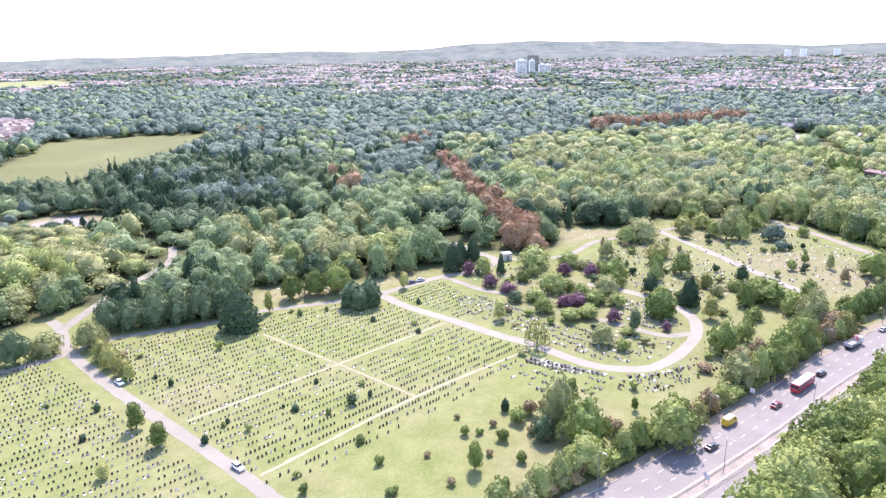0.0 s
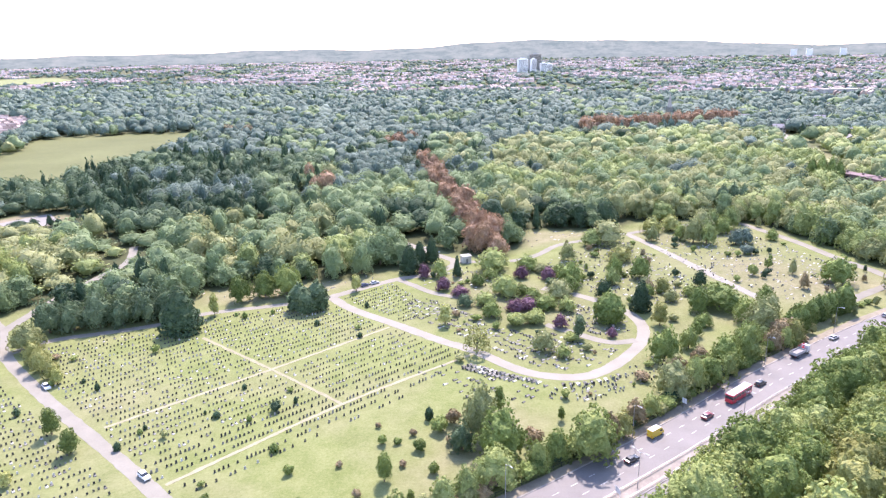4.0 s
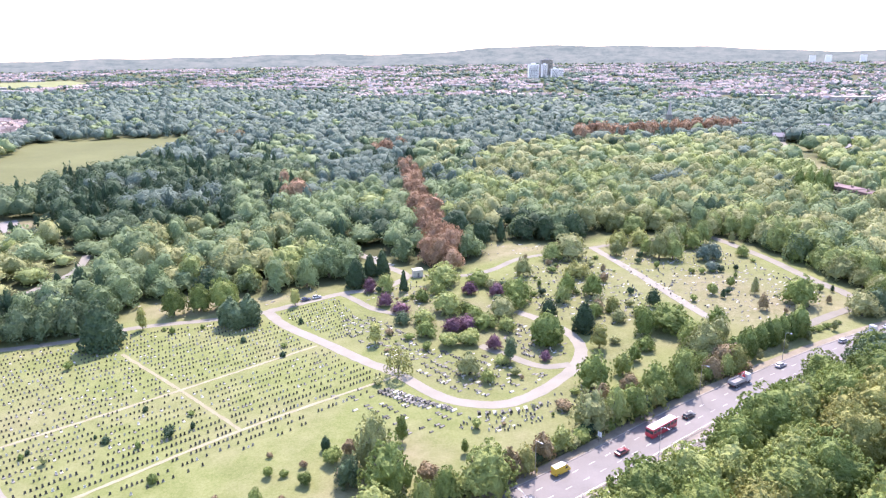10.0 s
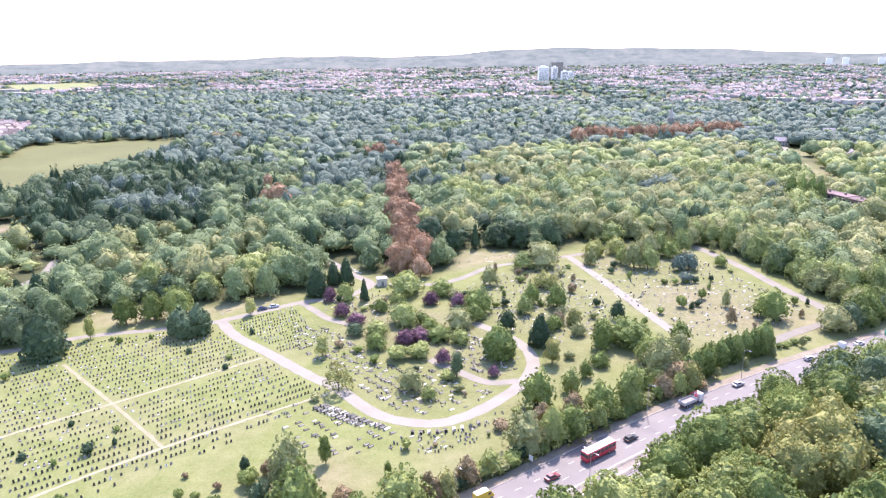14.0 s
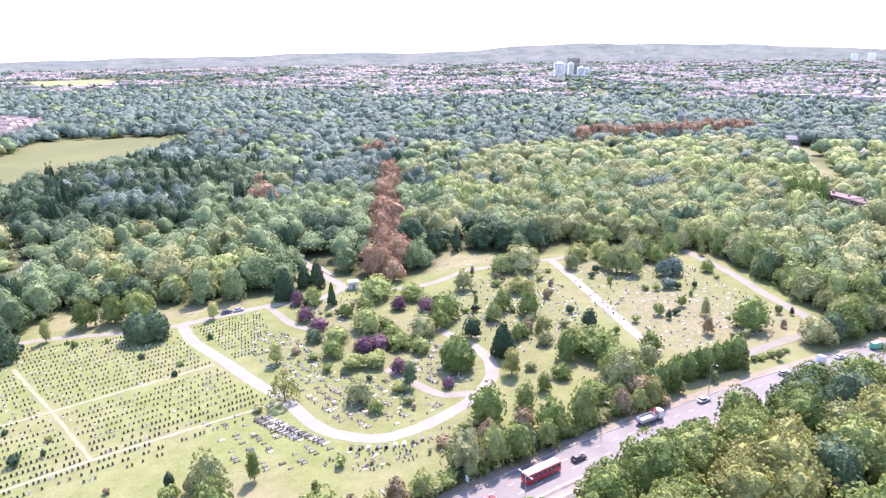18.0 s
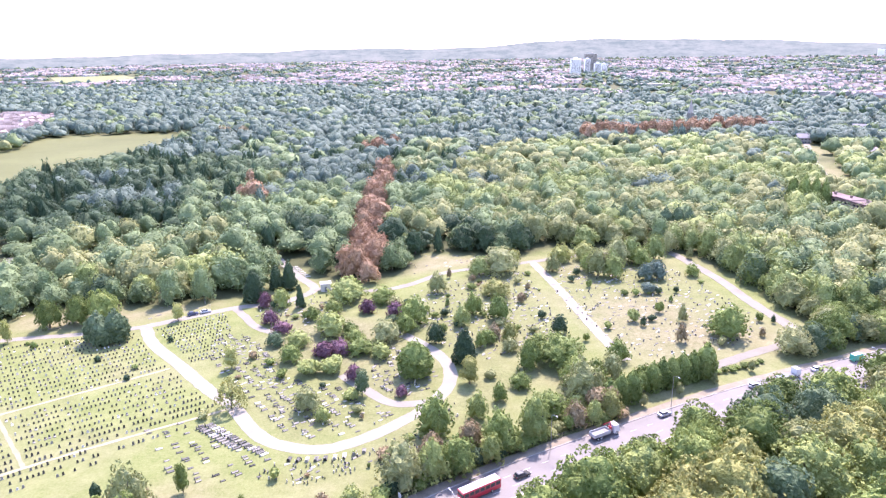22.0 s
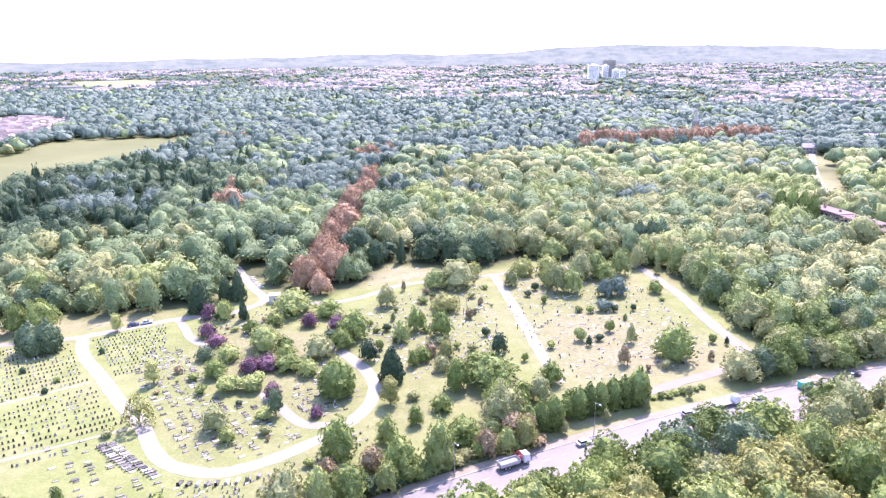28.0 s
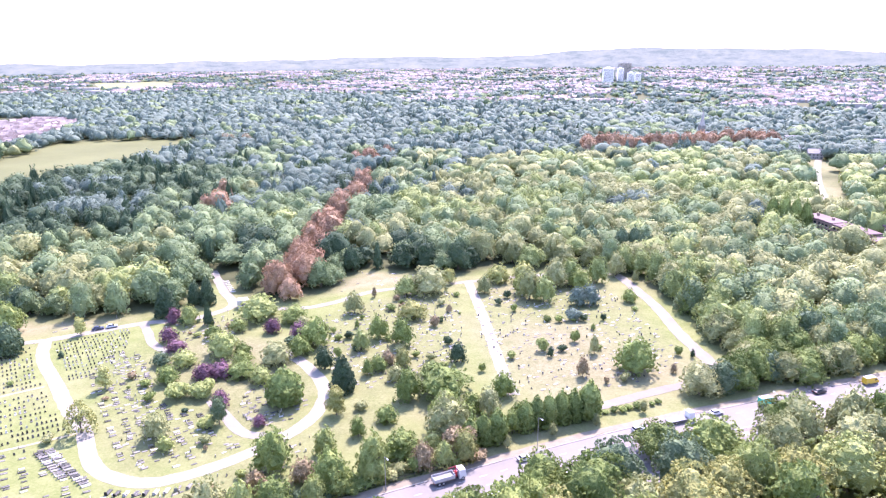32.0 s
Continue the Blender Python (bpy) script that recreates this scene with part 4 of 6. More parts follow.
def leaf_of(x, y, rng):
    """Which leaf a tree of the woods has, by its stand; farther off the haze-tinted blue takes over."""
    u = min(0.999, max(0.0, 0.4 * rng.random() + 0.6 * (0.5 + 1.3 * noise.noise(Vector((x / 60, y / 90, 3))))))
    if bool(in_poly(x, y, LIGHT_W)):
        return "pale" if u < 0.3 else "grey" if u < 0.5 else "wood" if u < 0.85 else "cypress"
    if bool(in_poly(x, y, YELLOW_W)):
        return "pale" if u < 0.4 else "light" if u < 0.55 else "grey" if u < 0.8 else "wood"
    if bool(in_poly(x, y, CONIFERS)):
        return "dark" if u < 0.6 else "blue"
    if bool(in_poly(x, y, LIGHT_E)):
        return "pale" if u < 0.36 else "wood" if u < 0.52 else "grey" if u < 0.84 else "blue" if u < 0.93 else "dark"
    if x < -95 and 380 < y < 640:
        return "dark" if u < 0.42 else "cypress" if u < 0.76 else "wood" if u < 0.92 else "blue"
    # far stands: haze coloured in through the blue leaf
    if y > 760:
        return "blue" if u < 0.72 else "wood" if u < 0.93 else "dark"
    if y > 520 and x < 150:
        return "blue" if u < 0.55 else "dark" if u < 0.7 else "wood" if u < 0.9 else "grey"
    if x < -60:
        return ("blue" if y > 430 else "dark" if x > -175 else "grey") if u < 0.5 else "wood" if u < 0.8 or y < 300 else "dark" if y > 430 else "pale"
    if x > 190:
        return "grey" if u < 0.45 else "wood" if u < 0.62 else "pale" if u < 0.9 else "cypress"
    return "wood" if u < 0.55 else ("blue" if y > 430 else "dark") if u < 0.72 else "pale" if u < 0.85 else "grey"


def near_woods():
    """The trees along the edges of the woods, each one a thing."""
    rng = random.Random(5)
    edge = lambda x, y: in_wood(x, y) & (poly_dist(x, y, WOOD) < 14) & (y < 405) & (x > -190) & (x < 300)
    n = 0
    for x, y in scatter(-190, 300, 200, 405, 10.0, 3, edge):
        leaf = leaf_of(x, y, rng)
        kind = "cone" if leaf == "dark" and rng.random() < 0.3 else "broad"
        tree(x, y, rng.uniform(9, 16), rng.uniform(5.2, 8.0) * (0.6 if kind == "cone" else 1), kind, leaf, "tree", LEAF_WORDS[leaf] + " woodland tree at the edge of the wood", "tree", "trees at the wood's edge", variant="mid")
        n += 1
    for s in np.arange(118, 420, 9.5):
        for d in (29.6, 40, 52, 65):
            x, y, _ = on_road(s + rng.uniform(-2.5, 2.5) + d % 7, d + rng.uniform(-1.5, 1.5))
            if min(math.hypot(x - q[0], y - q[1]) for q in SOUTH) < 8.5:
                continue
            leaf = rng.choice(("mid", "mid", "cypress", "light", "mid", "mid", "yellow", "mid") if s < 225 else ("mid", "grey", "grey", "mid", "light") if d < 40 else ("mid", "grey", "light", "yellow", "grey", "mid", "grey"))
            tree(x, y, rng.uniform(14.5, 18), rng.uniform(6.8, 9.0), "broad", leaf, "tree", LEAF_WORDS[leaf] + " broad tree of the roadside wood", "tree", "trees of the south wood", variant="mid" if d > 50 or s > 300 else None)
    arc = arc_table(np.array(COPPER))
    for k, q in enumerate(np.arange(0, 272, 12.5)):
        x, y = np.interp(q, arc, np.array(COPPER)[:, 0]), np.interp(q, arc, np.array(COPPER)[:, 1])
        tree(x + (3.6 if k % 2 else -3.2) + rng.uniform(-1.5, 1.5), y + rng.uniform(-3, 3), rng.uniform(12.5, 18), rng.uniform(6.4, 9.4), "broad", "copper", "beech", "copper-red beech in a line through the wood", "tree", "line of copper beeches", variant="mid" if k > 6 else None)
    for x, y, h, r in ((34, 341, 14, 7.0), (46, 329, 11, 5.6), (-65, 472, 20, 9.4), (-73, 468, 17, 6.5), (-88, 521, 18, 6.5), (-33, 712, 18, 11), (-20, 735, 17, 9), (-44, 700, 16, 8), (-248, 826, 17, 12), (-228, 836, 16, 9)):
        tree(x, y, h, r, "broad", "copper" if x > -200 else "brown", "beech", "copper-red beech standing among green trees" if x > -200 else "browning beech standing among green trees", "tree", "beeches in the wood", variant="mid")
    for k in range(30):
        x, y = (np.interp(k * 7.6, arc_table(np.array(COPPER_FAR)), np.array(COPPER_FAR)[:, i]) for i in (0, 1))
        tree(x + rng.uniform(-4, 4), y + rng.uniform(-13, 13), rng.uniform(19, 24), rng.uniform(8, 11.5), "broad", "copper", "beech", "copper-red beech in a distant avenue", "tree", "distant avenue of copper beeches", variant="mid")
    placed = [(q[0], q[1], q[3]) for q in BIG]
    for s in np.arange(62, 228, 6.5):
        for d in (-2.4, -11, -20):
            x, y, _ = on_road(s + rng.uniform(-2, 2), d + rng.uniform(-1.5, 1.5))
            if min(math.hypot(x - q[0], y - q[1]) - q[2] for q in placed) < 0.5 or (d < -10 and (s < 166 or rng.random() < 0.35)) or (d < -18 and (s < 180 or rng.random() < 0.6)):
                continue
            leaf = rng.choice(("light", "light", "grey", "yellow", "mid", "pale", "brown"))
            r = rng.uniform(3.0, 4.6)
            placed.append((x, y, r * 0.7))
            tree(x, y, r * (rng.uniform(2.2, 2.8) if d > -10 else rng.uniform(1.6, 2.1)), r, "full", leaf, "tree", LEAF_WORDS[leaf] + " tree in the thicket along the road", "tree", "trees in the road belt", variant="mid" if rng.random() < 0.5 else None)
    # undergrowth that closes the belt beside the road
    for s in np.arange(34, 228, 3.4):
        x, y, _ = on_road(s, rng.uniform(-4.5, -1.4))
        leaf = rng.choice(("mid", "light", "mid", "grey", "dark", "brown"))
        tree(x, y, rng.uniform(2.5, 6.0), rng.uniform(2.0, 3.4), "shrub", leaf, "shrub", LEAF_WORDS[leaf] + " bush in the hedge along the road", "shrub", "bushes of the road hedge", variant="mid" if rng.random() < 0.5 else None)
    for s in np.arange(252, 292, 2.6):
        x, y, _ = on_road(s, rng.uniform(-7.5, -6.0))
        tree(x, y, rng.uniform(1.2, 2.2), rng.uniform(1.2, 1.8), "shrub", "mid", "shrub", "low green hedge bush beside the verge", "shrub", "bushes of the low hedge", variant="mid")
    for s in np.arange(306, 400, 8.0):
        for d in (-8, -17, -27):
            x, y, _ = on_road(s + rng.uniform(-2, 2), d + rng.uniform(-2, 2))
            if s < 306 - 0.9 * (d + 8) or min(poly_dist(np.array([x]), np.array([y]), q, False)[0] for q in (DRIVE_H, DRIVE_I)) < 6.0:
                continue
            tree(x, y, rng.uniform(9, 13), rng.uniform(5, 7.5), "broad", rng.choice(("mid", "grey", "cypress", "mid")), "tree", "full green tree overhanging the road's verge", "tree", "trees over the verge", variant="mid" if s > 350 else None)
    return n


def corner_trees():
    for k, (x, y, h, r) in enumerate(((211, 271, 8.5, 5.6), (221, 274, 9.5, 6.4), (232, 284, 10, 6.6), (243, 284, 9.5, 7.0), (252, 293, 10, 6.5), (262, 325, 11, 7.5), (258, 306, 10, 6.6))):
        leaf = ("cypress", "mid", "cypress", "mid", "mid", "pale", "grey")[k]
        tree(x, y, h, r, "full", leaf, "tree", LEAF_WORDS[leaf] + " rounded tree between the far drive and the road", "tree", "trees at the meadow's corner")
    for x, y, h, r, leaf in ((166, 427, 16, 4.8, "cypress"), (172, 426, 16.5, 5.0, "cypress"), (178, 425, 16, 4.8, "cypress"), (194, 421, 16, 5.0, "cypress"), (200, 420, 16.5, 5.0, "cypress"), (206, 419, 16, 4.8, "cypress"), (287, 495, 20, 4.2, "mid"), (293, 493, 22, 4.6, "mid"), (299, 491, 21, 4.4, "mid"), (304, 489, 19, 4.0, "mid")):
        tree(x, y, h, r, "column", leaf, "conifer" if leaf == "cypress" else "poplar", "tall dense green conifer in a clipped screen" if leaf == "cypress" else "tall upright green poplar above the wood", "tree", "conifer screens" if leaf == "cypress" else "poplars")


def far_woods():
    """All the rest of the woods, far too many to count."""
    rng = random.Random(6)
    names = list(LEAF)
    fine = [crown_arrays("dome", 300 + k, 330, 0.066, 2, core=0.84, rough=0.10) for k in range(8)] + [crown_arrays("cone", 310, 130, 0.13, 1, droop=0.5)]
    mid = [crown_arrays("dome", 320 + k, 90, 0.10, 2, core=0.92, rough=0.10) for k in range(8)] + [crown_arrays("cone", 330, 50, 0.2, 1, droop=0.5)]
    low = [crown_arrays("dome", 340 + k, 16, 0.2, 2, core=0.97, rough=0.09) for k in range(6)] + [crown_arrays("cone", 350, 26, 0.3, 1, droop=0.5)]
    cores = {len(f): 320 for group in (fine, mid, low) for v, f in group[:-1]}
    stands = [(-320, 330, 230, 600, 13.2, fine, (6.0, 11.5), 21, lambda x, y: in_wood(x, y) & ~((poly_dist(x, y, WOOD) < 14) & (y < 405) & (x > -190) & (x < 300))),
              (-640, 620, 600, 1000, 16.0, mid, (7.0, 13.0), 22, in_wood), (-700, -320, 230, 600, 16.0, mid, (7.0, 13.0), 23, in_wood), (330, 700, 330, 600, 14.0, mid, (5.5, 10.0), 24, in_wood),
              (-1450, 850, 1000, 1900, 23.0, low, (9.0, 16.5), 25, in_wood)]
    V, F, I, T, S = [], [], [], [], []
    base = 0
    for x0, x1, y0, y1, d, kinds, rr, seed, keep in stands:
        for x, y in scatter(x0, x1, y0, y1, d, seed, keep):
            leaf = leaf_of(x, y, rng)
            con = rng.random() < (0.5 if leaf == "dark" else 0.12 if leaf == "blue" else 0.0)
            v, f = kinds[-1] if con else rng.choice(kinds[:-1])
            r, a = rng.uniform(*rr) * (0.55 if con else 1), rng.uniform(0, 6.28)
            h = rng.uniform(11.0, 16.0) * (1.2 if con else 1) + 4.5 * noise.noise(Vector((x / 35, y / 35, 9))) + (0 if con else 0.35 * (r - rr[0]))
            if bool(in_poly(x, y, LOW_WEST)) or float(poly_dist(np.array([x]), np.array([y]), DRIVE_GATE, False)[0]) < 18:
                r, h = r * 0.85, h * 0.45
            ca, sa = math.cos(a), math.sin(a)
            V.append(np.c_[x + r * (v[:, 0] * ca - v[:, 1] * sa), y + r * (v[:, 0] * sa + v[:, 1] * ca), float(land(x, y)) + h * v[:, 2]])
            F.append(f + base)
            base += len(v)
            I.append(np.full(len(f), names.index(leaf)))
            T.append(np.full(len(v), rng.random()))
            S.append(np.arange(len(f)) < cores.get(len(f), 0))
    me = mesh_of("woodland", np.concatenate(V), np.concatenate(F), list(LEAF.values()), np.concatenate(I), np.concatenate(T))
    me.polygons.foreach_set("use_smooth", np.concatenate(S))
    tagged(new("woodland", me), "dense mixed summer woodland reaching towards the town", "woods", kind="stuff")


near_woods()
corner_trees()
far_woods()

# ---------- distance ----------
def town():
    """Streets of pale and brick houses with gabled roofs, far off."""
    rng = np.random.default_rng(9)
    V, F, I = [], [], []
    base = 0
    for _ in range(1900):
        r, a = 1500 + 2600 * rng.random() ** 0.85, rng.uniform(-0.85, 0.7)
        cx, cy = r * math.sin(a), r * math.cos(a)
        if in_poly(np.array([cx]), np.array([cy]), WOOD)[0]:
            continue
        if noise.noise(Vector((cx / 260, cy / 420, 5))) < -0.22 + (0.2 if a < -0.35 else 0.0) or in_poly(np.array([cx]), np.array([cy]), [(-1730, 2460), (-1500, 2680), (-1260, 2440), (-1210, 2230), (-1390, 2060)])[0]:
            continue
        th, rows = rng.choice([0.1, 0.15, 1.3, -0.4, 0.6, 1.0]) + rng.uniform(-0.1, 0.1), rng.integers(1, 4)
        pale = rng.random() < 0.5
        for j in range(rows):
            for i in range(rng.integers(3, 8)):
                if rng.random() < 0.2:
                    continue
                u, w = (i - 3) * 13 + rng.uniform(-1, 1), (j - 1) * 30 + (j % 2) * -8
                x, y = cx + u * math.cos(th) - w * math.sin(th), cy + u * math.sin(th) + w * math.cos(th)
                l_, d_, h_, p_ = rng.uniform(9, 12.5) / 2, rng.uniform(8, 10) / 2, rng.uniform(5, 6.5), rng.uniform(2.5, 4)
                z = float(land(x, y))
                loc = np.array([(-l_, -d_, 0), (l_, -d_, 0), (l_, d_, 0), (-l_, d_, 0), (-l_, -d_, h_), (l_, -d_, h_), (l_, d_, h_), (-l_, d_, h_), (-l_, 0, h_ + p_), (l_, 0, h_ + p_)])
                V.append(np.c_[x + loc[:, 0] * math.cos(th) - loc[:, 1] * math.sin(th), y + loc[:, 0] * math.sin(th) + loc[:, 1] * math.cos(th), z + loc[:, 2]])
                f = np.array([(0, 1, 5), (0, 5, 4), (1, 2, 6), (1, 6, 5), (2, 3, 7), (2, 7, 6), (3, 0, 4), (3, 4, 7), (4, 5, 9), (4, 9, 8), (6, 7, 8), (6, 8, 9), (5, 6, 9), (7, 4, 8)])
                F.append(f + base)
                base += 10
                w_ = 0 if (pale or rng.random() < 0.35) else 1
                I.append(np.array([w_] * 8 + [2 if rng.random() < 0.75 else 3] * 4 + [w_] * 2))
    me = mesh_of("town", np.concatenate(V), np.concatenate(F), [RENDER_WALL, BRICK, ROOF, SLATE], np.concatenate(I))
    tagged(new("town", me), "distant pale and brick suburban houses with clay roofs", "town", kind="stuff")


def town_trees():
    rng = np.random.default_rng(10)
    v0, f0 = crown_arrays("broad", 360, 8, 0.3, 1, core=1.0)
    V, F, I, T = [], [], [], []
    # mostly the blue leaf, so the haze sits in the crown colour
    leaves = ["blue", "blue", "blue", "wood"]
    base = 0
    for _ in range(10500):
        r, a = 1330 + 2900 * rng.random() ** 1.15, rng.uniform(-0.85, 0.7)
        x, y = r * math.sin(a) + rng.normal() * 15, r * math.cos(a)
        if in_poly(np.array([x]), np.array([y]), WOOD)[0]:
            continue
        if in_poly(np.array([x]), np.array([y]), [(-1720, 2470), (-1500, 2660), (-1280, 2430), (-1230, 2230), (-1390, 2090)])[0]:
            continue
        park = noise.noise(Vector((x / 260, y / 420, 5))) < -0.05
        if not park and rng.random() < 0.35:
            continue
        s, h = rng.uniform(5, 11) * (1.35 if park else 1), rng.uniform(7, 14)
        V.append(np.c_[x + s * v0[:, 0], y + s * v0[:, 1], float(land(x, y)) + h * v0[:, 2]])
        F.append(f0 + base)
        base += len(v0)
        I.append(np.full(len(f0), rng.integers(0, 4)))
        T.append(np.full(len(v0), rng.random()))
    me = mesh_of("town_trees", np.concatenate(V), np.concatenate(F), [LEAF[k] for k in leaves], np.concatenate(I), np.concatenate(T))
    tagged(new("town_trees", me), "distant garden and street trees among houses", "trees", kind="stuff")


def backdrop():
    """The hills on the skyline, with distance haze painted in as a pale blue glow."""
    m, n, l, b = mat("hazy_hills_glow", 1.0, 0.0)
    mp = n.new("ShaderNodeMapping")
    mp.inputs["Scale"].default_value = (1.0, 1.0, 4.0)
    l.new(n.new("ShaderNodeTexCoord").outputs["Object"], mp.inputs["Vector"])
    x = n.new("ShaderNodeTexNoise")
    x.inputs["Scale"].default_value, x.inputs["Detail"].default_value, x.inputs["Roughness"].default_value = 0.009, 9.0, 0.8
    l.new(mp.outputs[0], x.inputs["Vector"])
    # haze blues, given off by the surface instead of lit
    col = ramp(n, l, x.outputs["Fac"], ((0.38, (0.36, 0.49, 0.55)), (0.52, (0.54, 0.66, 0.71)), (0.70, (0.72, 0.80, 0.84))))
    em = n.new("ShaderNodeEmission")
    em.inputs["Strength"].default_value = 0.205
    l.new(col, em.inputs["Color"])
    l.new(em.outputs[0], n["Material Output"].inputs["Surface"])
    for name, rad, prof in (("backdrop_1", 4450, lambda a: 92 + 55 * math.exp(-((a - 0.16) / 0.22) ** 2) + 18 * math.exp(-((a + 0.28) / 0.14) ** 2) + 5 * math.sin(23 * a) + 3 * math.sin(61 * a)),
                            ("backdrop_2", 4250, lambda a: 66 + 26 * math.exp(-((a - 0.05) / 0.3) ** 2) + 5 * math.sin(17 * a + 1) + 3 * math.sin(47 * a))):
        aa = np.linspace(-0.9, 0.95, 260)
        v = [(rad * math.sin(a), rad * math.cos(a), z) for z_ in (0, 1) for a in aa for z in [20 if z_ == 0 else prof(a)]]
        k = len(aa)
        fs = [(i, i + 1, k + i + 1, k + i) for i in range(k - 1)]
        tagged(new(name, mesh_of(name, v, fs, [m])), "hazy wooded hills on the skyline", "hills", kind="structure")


town()
town_trees()
backdrop()

# ---------- graves ----------
U, W = np.array((0.727, 0.687)), np.array((0.70, -0.714))        # along the rows of graves, and across them
ROW_DEG = math.degrees(math.atan2(U[1], U[0]))
F1 = [(-124, 221), (-106, 231), (-90, 238), (-73, 249), (-45, 258), (-31, 266), (-20, 254), (-1, 237), (16, 223), (27, 214), (22, 200), (-4, 172), (-40, 135), (-47, 142), (-58, 153), (-80, 173), (-107, 196)]
F2 = [(-142, 211), (-110, 185), (-83, 162), (-61, 143), (-48, 131), (-30, 113), (-60, 60), (-120, 60), (-230, 130), (-205, 165), (-157, 196)]
F3 = [(-24, 269), (-14, 259), (4, 243), (13, 247), (9, 262), (4, 275), (-5, 288), (-15, 279)]


def tablet(bm, w, h, d, x=0.0, y=0.0, z=0.0, arch=0.25):
    """An upright stone with an arched head, w along x and d thick."""
    prof = [(-w / 2, 0), (w / 2, 0), (w / 2, h * (1 - arch)), (w * 0.36, h * (1 - arch * 0.35)), (0, h), (-w * 0.36, h * (1 - arch * 0.35)), (-w / 2, h * (1 - arch))]
    a = [bm.verts.new((x + p, y - d / 2, z + q)) for p, q in prof]
    b = [bm.verts.new((x + p, y + d / 2, z + q)) for p, q in prof]
    bm.faces.new(a)
    bm.faces.new(b[::-1])
    for i in range(7):
        bm.faces.new((a[i], b[i], b[(i + 1) % 7], a[(i + 1) % 7]))


def headstones():
    rng = random.Random(31)
    spots = []
    for poly, spacing, fill in ((F1, 3.6, 0.82), (F2, 3.5, 0.78), (F3, 3.0, 0.85)):
        c = np.array(poly).mean(0)
        for j in range(-45, 46):
            jit = rng.uniform(-0.15, 0.15)
            for i in range(-125, 126):
                p = c + U * (i * 1.25 + rng.uniform(-0.12, 0.12)) + W * (j * spacing + jit + rng.uniform(-0.06, 0.06))
                if rng.random() < fill and in_poly(p[:1], p[1:], poly)[0] and min(poly_dist(p[:1], p[1:], w, False)[0] for w in WALKS.values()) > 1.4:
                    past = float(np.dot(p - np.array((-47, 143)), (0.68, -0.733)))
                    if poly is F1 and past > 1 and rng.random() < 0.06 * past:
                        continue
                    spots.append((p[0], p[1]))
    near = [s for s in spots if in_poly(np.array([s[0]]), np.array([s[1]]), F1)[0] and np.dot(np.array(s) - np.array((-47, 143)), (0.68, -0.733)) > -13.0][:300]
    chosen = set(near)
    kinds = [(0.46, 0.66, STONE_DARK, "dark polished granite headstone in a grass row"), (0.55, 0.66, STONE_GREY, "weathered grey stone headstone in a grass row"), (0.5, 0.7, MARBLE, "white marble headstone in a grass row")]
    roots = []
    for w, h, m, label in kinds:
        e = thing("headstone", label, "headstone", "rows of headstones")
        bm = bmesh.new()
        tablet(bm, w, h, 0.1, z=0.12)
        part("tablet", bm, m, e)
        part("plinth", boxes((-w / 2 - 0.08, w / 2 + 0.08, -0.17, 0.17, -0.03, 0.12), bevel=0.02), m, e)
        roots.append(e)
    used = [False] * 3
    for x, y in near:
        k = 0 if (u := rng.random()) < 0.76 else 1 if u < 0.93 else 2
        m = pose(x, y, 0, rng.uniform(-3, 3), 0, ROW_DEG + rng.uniform(-6, 6)) @ Matrix.Diagonal((1, 1, rng.uniform(0.8, 1.2), 1))
        if used[k]:
            copy_thing(roots[k], m)
        else:
            roots[k].matrix_basis, used[k] = m, True
    # all the other rows
    bm = bmesh.new()
    tablet(bm, 0.46, 0.72, 0.1)
    bmesh.ops.triangulate(bm, faces=bm.faces)
    bm.verts.ensure_lookup_table()
    v0 = np.array([q.co[:] for q in bm.verts])
    f0 = np.array([[q.index for q in t.verts] for t in bm.faces])
    bm.free()
    pad, fpad = np.array([(sx * 0.33, sy * 0.45 - 0.35, z) for z in (0.0, 0.16) for sx, sy in ((-1, -1), (1, -1), (1, 1), (-1, 1))]), np.array([(4, 5, 6), (4, 6, 7), (0, 1, 5), (0, 5, 4), (1, 2, 6), (1, 6, 5), (2, 3, 7), (2, 7, 6), (3, 0, 4), (3, 4, 7)])
    V, F, I, base = [], [], [], 0
    for x, y in spots:
        if (x, y) in chosen:
            continue
        a, s = radians(ROW_DEG + rng.uniform(-7, 7)), rng.uniform(0.75, 1.2)
        k = 0 if (u := rng.random()) < 0.70 else 1 if u < 0.86 else 2
        for v, f, mk in ((v0, f0, k),) + (((pad, fpad, rng.choice((1, 1, 2))),) if rng.random() < 0.2 else ()):
            V.append(np.c_[x + v[:, 0] * math.cos(a) - v[:, 1] * math.sin(a), y + v[:, 0] * math.sin(a) + v[:, 1] * math.cos(a), v[:, 2] * s])
            F.append(f + base)
            base += len(v)
            I.append(np.full(len(f), mk))
    tagged(new("grave_rows", mesh_of("grave_rows", np.concatenate(V), np.concatenate(F), [STONE_DARK, STONE_GREY, MARBLE], np.concatenate(I))), "long rows of small dark and pale headstones", "headstones", kind="stuff")


headstones()


